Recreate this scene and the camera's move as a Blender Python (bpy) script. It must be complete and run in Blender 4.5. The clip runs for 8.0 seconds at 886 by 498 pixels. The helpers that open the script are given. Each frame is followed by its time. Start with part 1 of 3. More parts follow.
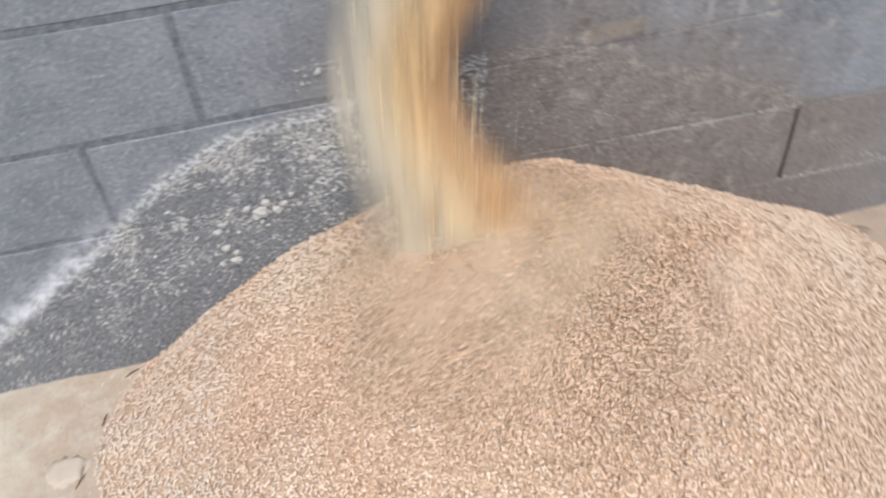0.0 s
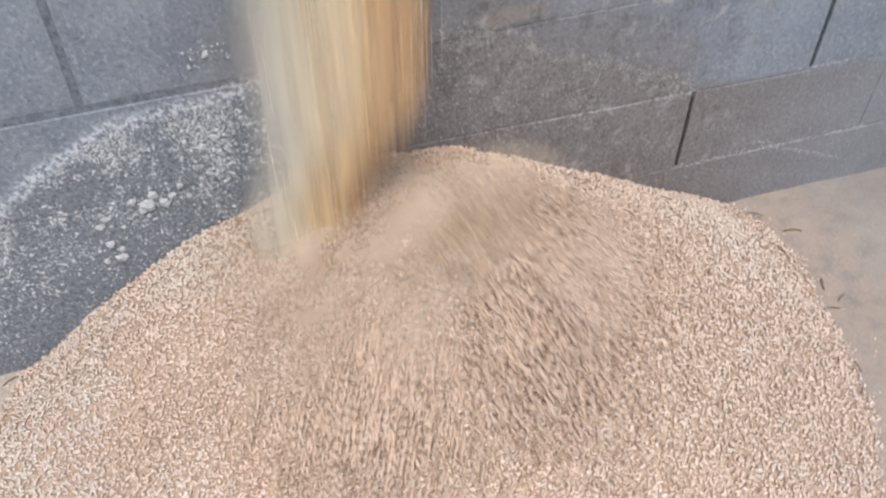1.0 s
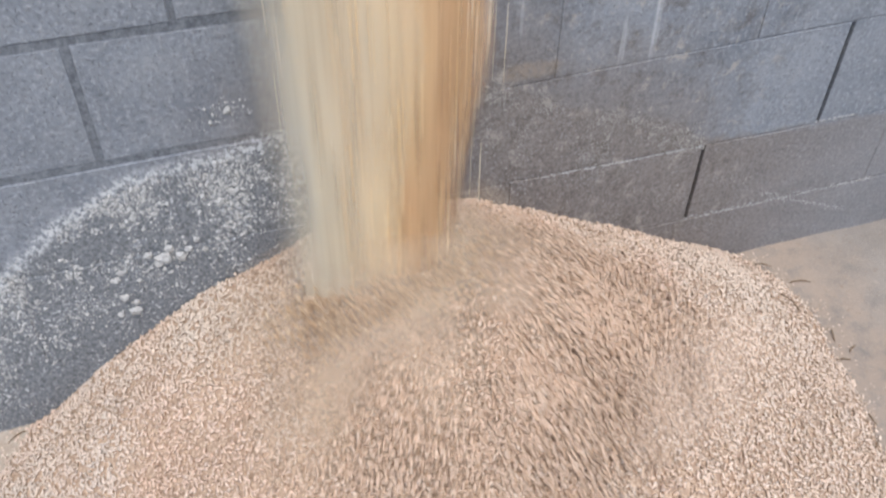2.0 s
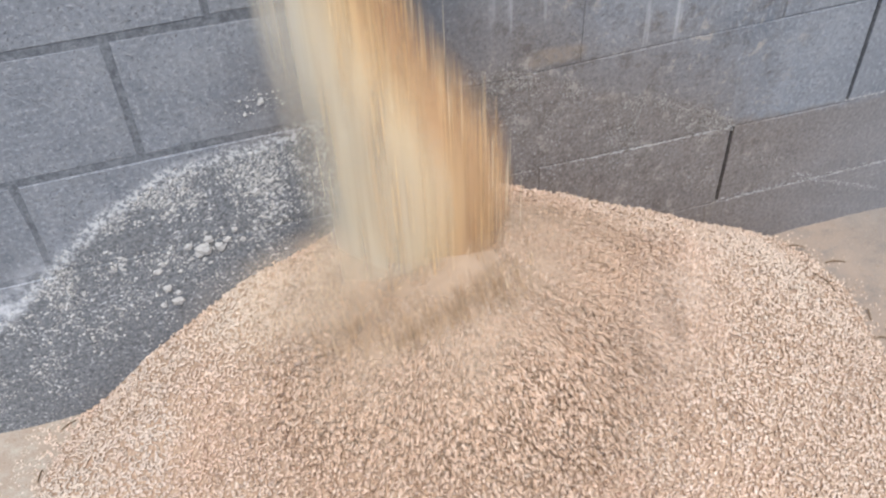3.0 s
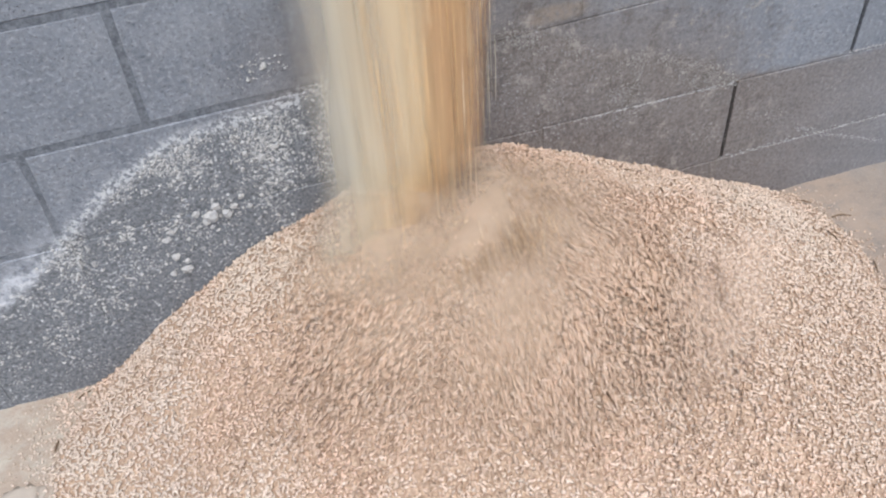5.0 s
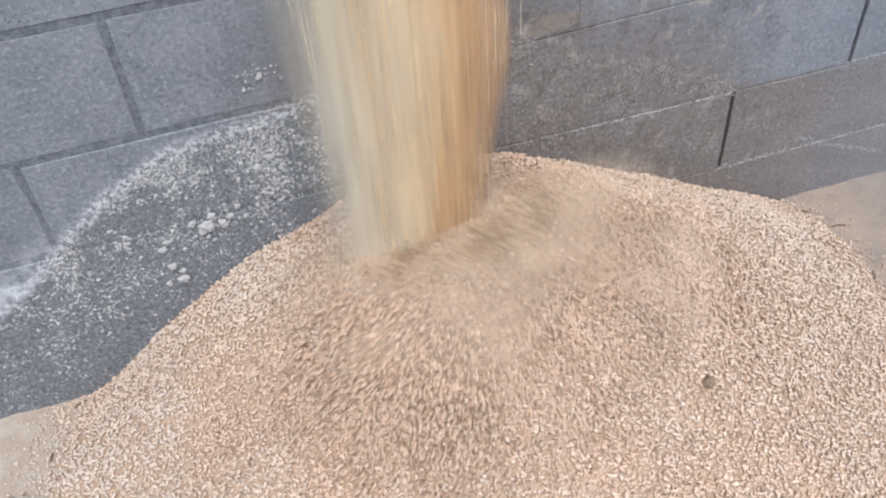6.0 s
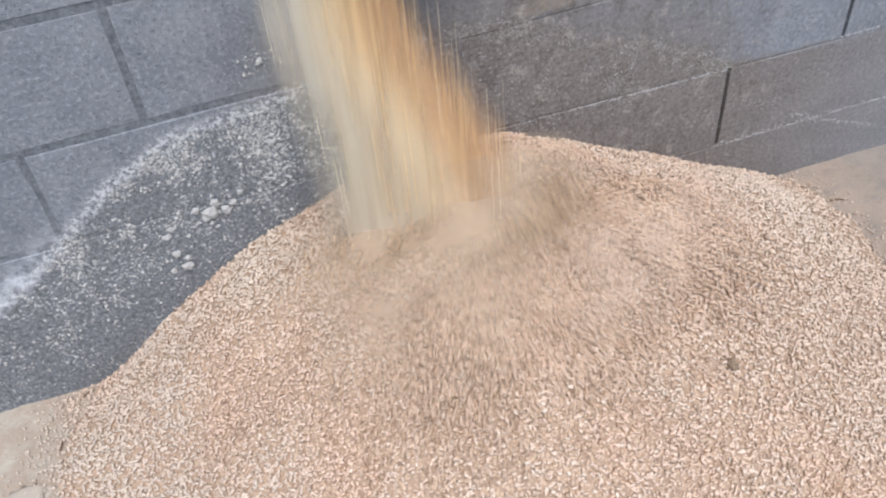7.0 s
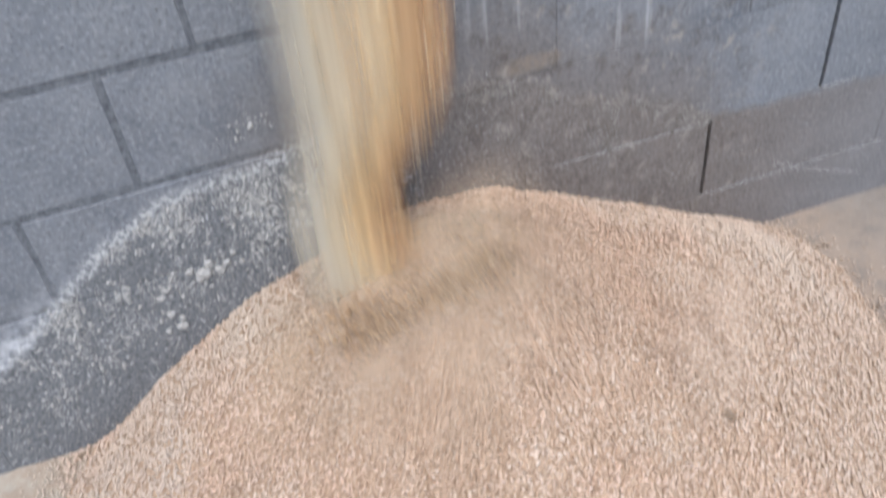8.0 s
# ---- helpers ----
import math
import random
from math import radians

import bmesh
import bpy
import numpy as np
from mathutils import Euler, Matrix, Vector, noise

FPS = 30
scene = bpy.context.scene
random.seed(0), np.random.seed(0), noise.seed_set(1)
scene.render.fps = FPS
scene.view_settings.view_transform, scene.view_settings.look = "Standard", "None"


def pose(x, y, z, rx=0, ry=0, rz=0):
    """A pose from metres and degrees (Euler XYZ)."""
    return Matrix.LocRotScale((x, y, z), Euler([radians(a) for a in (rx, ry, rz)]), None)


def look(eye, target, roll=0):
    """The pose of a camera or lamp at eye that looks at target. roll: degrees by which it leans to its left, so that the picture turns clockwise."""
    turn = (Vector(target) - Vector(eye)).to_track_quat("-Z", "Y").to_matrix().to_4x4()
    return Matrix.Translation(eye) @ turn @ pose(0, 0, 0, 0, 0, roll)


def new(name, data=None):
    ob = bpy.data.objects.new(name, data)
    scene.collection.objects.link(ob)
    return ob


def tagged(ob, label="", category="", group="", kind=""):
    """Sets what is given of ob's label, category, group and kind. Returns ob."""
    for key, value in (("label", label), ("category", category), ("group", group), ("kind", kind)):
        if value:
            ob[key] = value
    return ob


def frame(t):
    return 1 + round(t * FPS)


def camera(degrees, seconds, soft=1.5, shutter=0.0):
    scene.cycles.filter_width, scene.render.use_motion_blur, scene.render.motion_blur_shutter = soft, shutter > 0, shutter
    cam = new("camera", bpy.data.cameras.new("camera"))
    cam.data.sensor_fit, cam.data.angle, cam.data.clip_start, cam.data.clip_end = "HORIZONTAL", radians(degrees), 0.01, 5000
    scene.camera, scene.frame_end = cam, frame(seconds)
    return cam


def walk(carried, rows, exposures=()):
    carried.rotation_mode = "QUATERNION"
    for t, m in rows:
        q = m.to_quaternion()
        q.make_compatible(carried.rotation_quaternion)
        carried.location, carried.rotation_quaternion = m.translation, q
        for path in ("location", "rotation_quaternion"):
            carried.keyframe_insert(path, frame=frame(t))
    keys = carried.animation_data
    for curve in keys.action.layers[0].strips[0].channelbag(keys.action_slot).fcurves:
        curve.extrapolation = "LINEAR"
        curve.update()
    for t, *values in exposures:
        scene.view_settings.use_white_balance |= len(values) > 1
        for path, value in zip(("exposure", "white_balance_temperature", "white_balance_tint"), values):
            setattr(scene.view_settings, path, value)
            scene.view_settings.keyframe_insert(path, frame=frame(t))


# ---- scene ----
cam = camera(53.0, 8.0, soft=2.1, shutter=0.8)
PATH = [
    (0, (-0.881, -1.169, 1.255), (-0.669, 0.185, -0.201), -5.2),
    (0.2, (-0.886, -1.183, 1.249), (-0.624, 0.163, -0.207), -6.6),
    (0.5, (-0.868, -1.192, 1.213), (-0.546, 0.13, -0.253), -5.7),
    (0.7, (-0.884, -1.181, 1.193), (-0.486, 0.123, -0.269), -2.3),
    (1, (-0.874, -1.155, 1.211), (-0.452, 0.145, -0.249), 0.3),
    (1.2, (-0.877, -1.154, 1.228), (-0.45, 0.18, -0.2), 0.2),
    (1.5, (-0.893, -1.137, 1.222), (-0.445, 0.204, -0.192), 0.7),
    (2, (-0.916, -1.127, 1.224), (-0.447, 0.229, -0.17), 1.1),
    (2.2, (-0.915, -1.135, 1.228), (-0.459, 0.24, -0.15), 0.4),
    (3.3, (-0.92, -1.188, 1.206), (-0.538, 0.203, -0.18), -3.5),
    (3.5, (-0.915, -1.198, 1.198), (-0.529, 0.184, -0.196), -4.0),
    (4, (-0.92, -1.209, 1.198), (-0.524, 0.147, -0.218), -4.7),
    (4.5, (-0.931, -1.198, 1.206), (-0.563, 0.153, -0.222), -4.7),
    (6, (-0.916, -1.19, 1.208), (-0.553, 0.179, -0.204), -4.6),
    (6.5, (-0.926, -1.209, 1.199), (-0.545, 0.153, -0.215), -4.7),
    (7, (-0.933, -1.211, 1.201), (-0.567, 0.148, -0.221), -5.8),
    (7.5, (-0.923, -1.221, 1.199), (-0.56, 0.156, -0.206), -7.4),
    (7.8, (-0.931, -1.22, 1.225), (-0.532, 0.162, -0.166), -6.5),
    (8, (-0.922, -1.224, 1.227), (-0.52, 0.201, -0.118), -6.5),
]
# seconds, stops, white balance
EXPOSURES = [(0.0, 1.12, 7000, 10), (0.5, 1.04, 6850, 10), (1.0, 1.04, 6500, 10), (2.0, 1.04, 6500, 10), (3.5, 1.12, 6700, 10), (4.5, 1.05, 6600, 10),
             (6.5, 1.06, 6500, 10), (8.0, 0.98, 6450, 10)]
walk(cam, [(t, look(eye, target, roll)) for t, eye, target, roll in PATH], EXPOSURES)

# ---------------------------------------------------------------- light
SUN_DIR = Vector((-0.10, -0.52, 1.0)).normalized()
world = bpy.data.worlds.new("overcast_sky")
world.use_nodes = True
scene.world = world
wn = world.node_tree
wn.nodes.clear()
sky = wn.nodes.new("ShaderNodeTexSky")
sky.sky_type = 'NISHITA'
sky.sun_disc = False
sky.sun_elevation = math.asin(SUN_DIR.z)
sky.sun_rotation = math.atan2(SUN_DIR.x, SUN_DIR.y)
sky.air_density, sky.dust_density, sky.ozone_density = 1.0, 1.5, 1.5
bg = wn.nodes.new("ShaderNodeBackground")
bg.inputs["Strength"].default_value = 0.12
wo = wn.nodes.new("ShaderNodeOutputWorld")
wn.links.new(sky.outputs[0], bg.inputs[0])
wn.links.new(bg.outputs[0], wo.inputs[0])

sun = new("sun", bpy.data.lights.new("sun", 'SUN'))
sun.data.energy = 1.6
sun.data.angle = radians(22)
sun.data.color = (0.98, 0.98, 1.0)
sun.matrix_world = look(SUN_DIR * 10, (0, 0, 0))



# ---------------------------------------------------------------- node helpers
class Mat:
    """A small builder for node materials."""

    def __init__(self, name):
        self.m = bpy.data.materials.new(name)
        self.m.use_nodes = True
        self.t = self.m.node_tree
        self.t.nodes.clear()
        self.out = self.t.nodes.new("ShaderNodeOutputMaterial")
        self.bsdf = self.t.nodes.new("ShaderNodeBsdfPrincipled")
        self.t.links.new(self.bsdf.outputs[0], self.out.inputs[0])

    def put(self, sock, v):
        if isinstance(v, bpy.types.NodeSocket):
            self.t.links.new(v, sock)
        elif v is not None:
            sock.default_value = v

    def coords(self, kind="Object"):
        if kind == "Position":
            return self.t.nodes.new("ShaderNodeNewGeometry").outputs["Position"]
        return self.t.nodes.new("ShaderNodeTexCoord").outputs[kind]

    def noise(self, vec, scale, detail=4.0, rough=0.6, dist=0.0):
        n = self.t.nodes.new("ShaderNodeTexNoise")
        self.put(n.inputs["Vector"], vec)
        n.inputs["Scale"].default_value = scale
        n.inputs["Detail"].default_value = detail
        n.inputs["Roughness"].default_value = rough
        n.inputs["Distortion"].default_value = dist
        return n.outputs["Fac"]

    def math(self, op, a, b=0.0, c=0.0):
        n = self.t.nodes.new("ShaderNodeMath")
        n.operation = op
        self.put(n.inputs[0], a)
        self.put(n.inputs[1], b)
        self.put(n.inputs[2], c)
        return n.outputs[0]

    def step(self, v, lo, hi, to_lo=0.0, to_hi=1.0):
        n = self.t.nodes.new("ShaderNodeMapRange")
        n.interpolation_type = 'SMOOTHSTEP'
        self.put(n.inputs[0], v)
        n.inputs[1].default_value, n.inputs[2].default_value = lo, hi
        n.inputs[3].default_value, n.inputs[4].default_value = to_lo, to_hi
        return n.outputs[0]

    def mix(self, fac, a, b, how='MIX'):
        n = self.t.nodes.new("ShaderNodeMix")
        n.data_type, n.blend_type = 'RGBA', how
        self.put(n.inputs[0], fac)
        self.put(n.inputs[6], (*a, 1) if isinstance(a, tuple) else a)
        self.put(n.inputs[7], (*b, 1) if isinstance(b, tuple) else b)
        return n.outputs[2]

    def ramp(self, fac, stops):
        n = self.t.nodes.new("ShaderNodeValToRGB")
        self.put(n.inputs[0], fac)
        els = n.color_ramp.elements
        while len(els) < len(stops):
            els.new(0.5)
        for e, (p, c) in zip(els, stops):
            e.position, e.color = p, (*c, 1)
        return n.outputs[0]

    def split(self, vec):
        n = self.t.nodes.new("ShaderNodeSeparateXYZ")
        self.put(n.inputs[0], vec)
        return n.outputs

    def stretch(self, vec, scale):
        n = self.t.nodes.new("ShaderNodeMapping")
        self.put(n.inputs[0], vec)
        n.inputs["Scale"].default_value = scale
        return n.outputs[0]

    def curve(self, v, pts):
        n = self.t.nodes.new("ShaderNodeFloatCurve")
        self.put(n.inputs["Value"], v)
        cu = n.mapping.curves[0]
        while len(cu.points) < len(pts):
            cu.points.new(0.5, 0.5)
        for p, (x, y) in zip(cu.points, pts):
            p.location = (x, y)
        n.mapping.update()
        return n.outputs[0]

    def bump(self, h, strength, dist=0.002, normal=None):
        n = self.t.nodes.new("ShaderNodeBump")
        n.inputs["Strength"].default_value = strength
        n.inputs["Distance"].default_value = dist
        self.put(n.inputs["Height"], h)
        if normal:
            self.put(n.inputs["Normal"], normal)
        return n.outputs[0]

    def finish(self, color, rough=0.9, normal=None, spec=0.2):
        b = self.bsdf.inputs
        self.put(b["Base Color"], (*color, 1) if isinstance(color, tuple) else color)
        self.put(b["Roughness"], rough)
        b["Specular IOR Level"].default_value = spec
        if normal:
            self.put(b["Normal"], normal)
        return self.m


# ---------------------------------------------------------------- materials
# the tide mark that an older, higher heap left on the wall: x in metres, z in metres
TIDE = [(-2.2, -0.25), (-1.6, -0.03), (-1.37, 0.121), (-1.295, 0.174), (-1.23, 0.229), (-1.122, 0.308), (-1.02, 0.351), (-0.93, 0.364),
        (-0.854, 0.372), (-0.7, 0.43), (-0.47, 0.42), (-0.285, 0.335), (-0.06, 0.245), (0.0, 0.205), (0.107, 0.19), (0.24, 0.185),
        (0.45, 0.17), (0.9, 0.10)]
X0, X1, Z0, Z1 = -2.2, 0.9, -0.25, 0.55


def tide_z(x):
    return float(np.interp(x, [p[0] for p in TIDE], [p[1] for p in TIDE]))


def wall_stains(k, pos, base, dark_left, dark_right, crust):
    """Mixes the old heap's stain and its pale dusty rim into the colour base."""
    x, y, z = k.split(pos)
    cu = k.curve(k.math('DIVIDE', k.math('SUBTRACT', x, X0), X1 - X0),
                 [((a - X0) / (X1 - X0), (b - Z0) / (Z1 - Z0)) for a, b in TIDE])
    rim = k.math('MULTIPLY_ADD', cu, Z1 - Z0, Z0)
    wob = k.math('MULTIPLY', k.math('SUBTRACT', k.noise(pos, 22, 6, 0.7), 0.5), 0.05)
    d = k.math('ADD', k.math('SUBTRACT', z, rim), wob)
    below = k.step(d, 0.012, -0.012)
    leftish = k.step(x, -0.62, -0.88)
    blot = k.noise(pos, 9, 5, 0.65)
    grit = k.step(k.noise(pos, 130, 6, 0.8), 0.34, 0.66)
    dl = k.mix(grit, tuple(c * 0.72 for c in dark_left), tuple(c * 1.75 for c in dark_left))
    dr = k.mix(k.math('MULTIPLY', k.math('ADD', grit, blot), 0.5), tuple(c * 0.48 for c in dark_right), tuple(c * 1.85 for c in dark_right))
    dark = k.mix(leftish, dr, dl)
    # a brown splash of grain dust reaches above the rim behind the stream
    hi = k.step(k.math('ADD', d, k.math('MULTIPLY', k.noise(pos, 6, 4), 0.25)), 0.36, 0.12)
    mid = k.math('MULTIPLY', k.step(x, -1.0, -0.75), k.step(x, 0.12, -0.12))
    col = k.mix(k.math('MULTIPLY', k.math('MULTIPLY', hi, mid), 0.8), base, dr)
    right_fade = k.step(x, 0.5, -0.05, 0.55, 1.0)
    col = k.mix(k.math('MULTIPLY', below, right_fade), col, dark)
    # pale rim
    near = k.step(k.math('ABSOLUTE', k.math('ADD', d, -0.002)), 0.026, 0.002)
    patch = k.step(k.noise(pos, 95, 5, 0.75), 0.45, 0.58)
    rimmask = k.math('MULTIPLY', k.math('MULTIPLY', near, patch), k.step(x, -0.72, -0.86))
    col = k.mix(k.math('MULTIPLY', rimmask, 0.9), col, crust)
    # a pale bloom of dust just above the rim at its low end
    bloom = k.math('MULTIPLY', k.step(d, 0.085, 0.0), k.math('MULTIPLY', k.step(d, -0.02, 0.004), k.step(x, -1.2, -1.36)))
    col = k.mix(k.math('MULTIPLY', k.math('MULTIPLY', bloom, k.step(k.noise(pos, 24, 6, 0.7), 0.38, 0.66)), 0.95), col, (0.62, 0.63, 0.65))
    # fine specks of dust caught on the rough face
    speck = k.step(k.math('ADD', k.noise(pos, 150, 3, 0.6), k.math('MULTIPLY', k.noise(pos, 14, 3, 0.6), 0.35)), 0.76, 0.86)
    col = k.mix(k.math('MULTIPLY', k.math('MULTIPLY', speck, below), k.step(x, 0.0, -0.9, 0.15, 0.75)), col, crust)
    # a tan smear of caked meal above one bed joint
    sx = k.math('DIVIDE', k.math('ADD', x, 0.385), 0.075)
    sz = k.math('DIVIDE', k.math('ADD', z, -0.428), 0.020)
    rr = k.math('ADD', k.math('MULTIPLY', sx, sx), k.math('MULTIPLY', sz, sz))
    smear = k.step(k.math('ADD', rr, k.math('MULTIPLY', k.noise(pos, 30, 5, 0.7), 1.6)), 1.9, 1.0)
    col = k.mix(k.math('MULTIPLY', k.math('MULTIPLY', smear, k.step(k.noise(pos, 70, 5, 0.7), 0.32, 0.55)), 0.55), col, (0.29, 0.23, 0.17))
    # scattered pale scabs and brown blots
    scab = k.step(k.noise(pos, 24, 6, 0.75), 0.54, 0.66)
    band = k.math('MULTIPLY', k.step(x, -0.62, -0.45), k.step(x, 0.22, 0.0))
    col = k.mix(k.math('MULTIPLY', k.math('MULTIPLY', scab, band), k.step(z, 0.75, 0.5, 0.0, 0.8)), col, (0.35, 0.318, 0.275))
    blots = k.step(k.noise(pos, 19, 6, 0.8), 0.48, 0.66)
    col = k.mix(k.math('MULTIPLY', k.math('MULTIPLY', blots, band), k.step(z, 0.8, 0.5, 0.0, 0.55)), col, (0.095, 0.076, 0.062))
    # run-off streaks on the right-hand courses
    st = k.step(k.noise(k.stretch(pos, (1, 1, 0.08)), 34, 3, 0.5), 0.60, 0.74)
    zone = k.math('MULTIPLY', k.math('MULTIPLY', k.step(x, -0.6, -0.4), k.step(x, 0.2, -0.05)), k.step(z, 0.36, 0.46))
    col = k.mix(k.math('MULTIPLY', k.math('MULTIPLY', st, zone), 0.45), col, crust)
    return col


def concrete_mat():
    k = Mat("block_concrete")
    pos = k.coords("Position")
    ob = k.t.nodes.new("ShaderNodeObjectInfo").outputs["Random"]
    big = k.noise(pos, 3.5, 5, 0.6)
    fine = k.noise(pos, 120, 5, 0.7)
    base = k.mix(k.step(big, 0.3, 0.7), (0.142, 0.153, 0.170), (0.238, 0.251, 0.270))
    base = k.mix(k.step(k.noise(pos, 16, 5, 0.7), 0.35, 0.68, 0.0, 0.45), base, (0.29, 0.295, 0.30))
    base = k.mix(k.math('MULTIPLY', ob, 0.35), base, (0.165, 0.175, 0.19))
    pits = k.step(k.noise(pos, 230, 2, 0.5), 0.39, 0.28)
    base = k.mix(k.math('MULTIPLY', pits, 0.6), base, (0.09, 0.09, 0.095))
    base = k.mix(k.math('MULTIPLY', k.step(fine, 0.50, 0.68), 0.7), base, (0.34, 0.35, 0.36))
    base = k.mix(k.math('MULTIPLY', k.step(fine, 0.46, 0.32), 0.55), base, (0.10, 0.105, 0.115))
    col = wall_stains(k, pos, base, (0.136, 0.140, 0.144), (0.164, 0.144, 0.130), (0.56, 0.56, 0.55))
    h = k.math('ADD', fine, k.math('MULTIPLY', pits, -0.6))
    h = k.math('ADD', h, k.math('MULTIPLY', k.noise(pos, 35, 4), 1.2))
    return k.finish(col, 0.95, k.bump(h, 0.75, 0.0028), 0.15)


def mortar_mat():
    k = Mat("mortar")
    pos = k.coords("Position")
    base = k.mix(k.step(k.noise(pos, 70, 6, 0.8), 0.35, 0.65), (0.088, 0.094, 0.103), (0.180, 0.188, 0.20))
    base = k.mix(k.step(k.noise(pos, 180, 4, 0.7), 0.58, 0.70, 0.0, 0.6), base, (0.26, 0.27, 0.28))
    col = wall_stains(k, pos, base, (0.126, 0.130, 0.134), (0.154, 0.136, 0.122), (0.50, 0.50, 0.48))
    return k.finish(col, 0.95, k.bump(k.noise(pos, 150, 4, 0.7), 0.5, 0.0015), 0.1)


GRAIN = [(0.0, (0.27, 0.175, 0.115)), (0.13, (0.48, 0.34, 0.235)), (0.4, (0.645, 0.485, 0.37)), (0.85, (0.70, 0.55, 0.435)), (1.0, (0.72, 0.60, 0.485))]


def grain_mat(name, stops, random_from="island", tint=None, large=True):
    k = Mat(name)
    if random_from == "island":
        r = k.t.nodes.new("ShaderNodeNewGeometry").outputs["Random Per Island"]
    else:
        r = k.t.nodes.new("ShaderNodeObjectInfo").outputs["Random"]
    col = k.ramp(r, stops)
    oc = k.coords("Object")
    col = k.mix(k.step(k.noise(oc, 900, 3, 0.6), 0.35, 0.7, 0.0, 0.35), col, (0.75, 0.62, 0.47))
    if large:
        px = k.split(oc)[0]
        col = k.mix(k.math('MULTIPLY', k.math('MAXIMUM', k.step(px, -0.75, -1.3), k.step(px, -0.25, 0.15, 0.0, 0.25)), k.step(k.noise(oc, 8, 4, 0.6), 0.3, 0.6, 0.2, 0.6)), col, (0.62, 0.535, 0.455))
        w = k.noise(oc, 4.5, 3, 0.5)
        col = k.mix(k.step(w, 0.40, 0.64, 0.0, 0.5), col, k.mix(1.0, col, (1.0, 0.84, 0.76), 'MULTIPLY'))
        col = k.mix(k.step(k.noise(oc, 2.6, 2, 0.5), 0.46, 0.66, 0.0, 0.6), col, (0.68, 0.58, 0.47))
    return k.finish(col, 0.62, k.bump(k.noise(k.stretch(oc, (1, 1, 1)), 700, 2), 0.3, 0.0006), 0.15)


def heap_core_mat():
    k = Mat("packed_grain")
    oc = k.coords("Object")
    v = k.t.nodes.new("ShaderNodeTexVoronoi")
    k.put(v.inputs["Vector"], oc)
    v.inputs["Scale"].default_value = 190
    # darkens towards the cell edges: shade in the gaps between kernels, as colour
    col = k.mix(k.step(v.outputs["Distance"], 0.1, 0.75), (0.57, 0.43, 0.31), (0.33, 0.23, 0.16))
    return k.finish(col, 0.9, k.bump(v.outputs["Distance"], -0.9, 0.004), 0.1)


def ground_mat():
    k = Mat("dusty_ground")
    pos = k.coords("Position")
    a = k.noise(pos, 5, 6, 0.65)
    b = k.noise(pos, 240, 4, 0.7)
    col = k.mix(k.step(a, 0.3, 0.7), (0.215, 0.186, 0.158), (0.295, 0.258, 0.220))
    gx, gy, gz = k.split(pos)
    # a patch of fine pale meal beside the heap's foot
    px, py = k.math('ADD', gx, 1.62), k.math('ADD', gy, 0.25)
    off = k.math('SQRT', k.math('ADD', k.math('MULTIPLY', px, px), k.math('MULTIPLY', py, py)))
    meal = k.step(k.math('ADD', off, k.math('MULTIPLY', k.noise(pos, 6, 5, 0.65), 0.4)), 0.85, 0.50)
    col = k.mix(k.math('MULTIPLY', meal, k.step(k.noise(pos, 7, 5, 0.6), 0.25, 0.6, 0.4, 1.0)), col, (0.47, 0.43, 0.355))
    dx, dy = k.math('ADD', gx, 0.60), k.math('ADD', gy, 0.235)
    away = k.math('SQRT', k.math('ADD', k.math('MULTIPLY', dx, dx), k.math('MULTIPLY', dy, dy)))
    spill = k.step(k.math('ADD', away, k.math('MULTIPLY', k.noise(pos, 9, 6, 0.7), 0.35)), 1.27, 1.03)
    col = k.mix(k.math('MULTIPLY', k.math('MULTIPLY', spill, k.step(k.noise(pos, 20, 5, 0.7), 0.28, 0.58)), 0.8), col, (0.35, 0.27, 0.205))
    col = k.mix(k.math('MULTIPLY', k.step(b, 0.53, 0.7), 0.35), col, (0.52, 0.45, 0.36))
    col = k.mix(k.math('MULTIPLY', k.step(k.noise(pos, 130, 3, 0.6), 0.62, 0.72), 0.6), col, (0.25, 0.17, 0.10))
    return k.finish(col, 0.97, k.bump(k.math('ADD', b, k.noise(pos, 40, 5, 0.7)), 0.6, 0.004), 0.1)


def plain_mat(name, lo, hi, scale=300, rough=0.9, see_through=0.0):
    k = Mat(name)
    pos = k.coords("Object")
    m = k.finish(k.mix(k.noise(pos, scale, 4, 0.7), lo, hi), rough, k.bump(k.noise(pos, scale * 2, 3), 0.5, 0.001), 0.1)
    if see_through:
        tr = k.t.nodes.new("ShaderNodeBsdfTransparent")
        mx = k.t.nodes.new("ShaderNodeMixShader")
        mx.inputs[0].default_value = see_through
        k.t.links.new(k.bsdf.outputs[0], mx.inputs[1])
        k.t.links.new(tr.outputs[0], mx.inputs[2])
        k.t.links.new(mx.outputs[0], k.out.inputs[0])
    return m


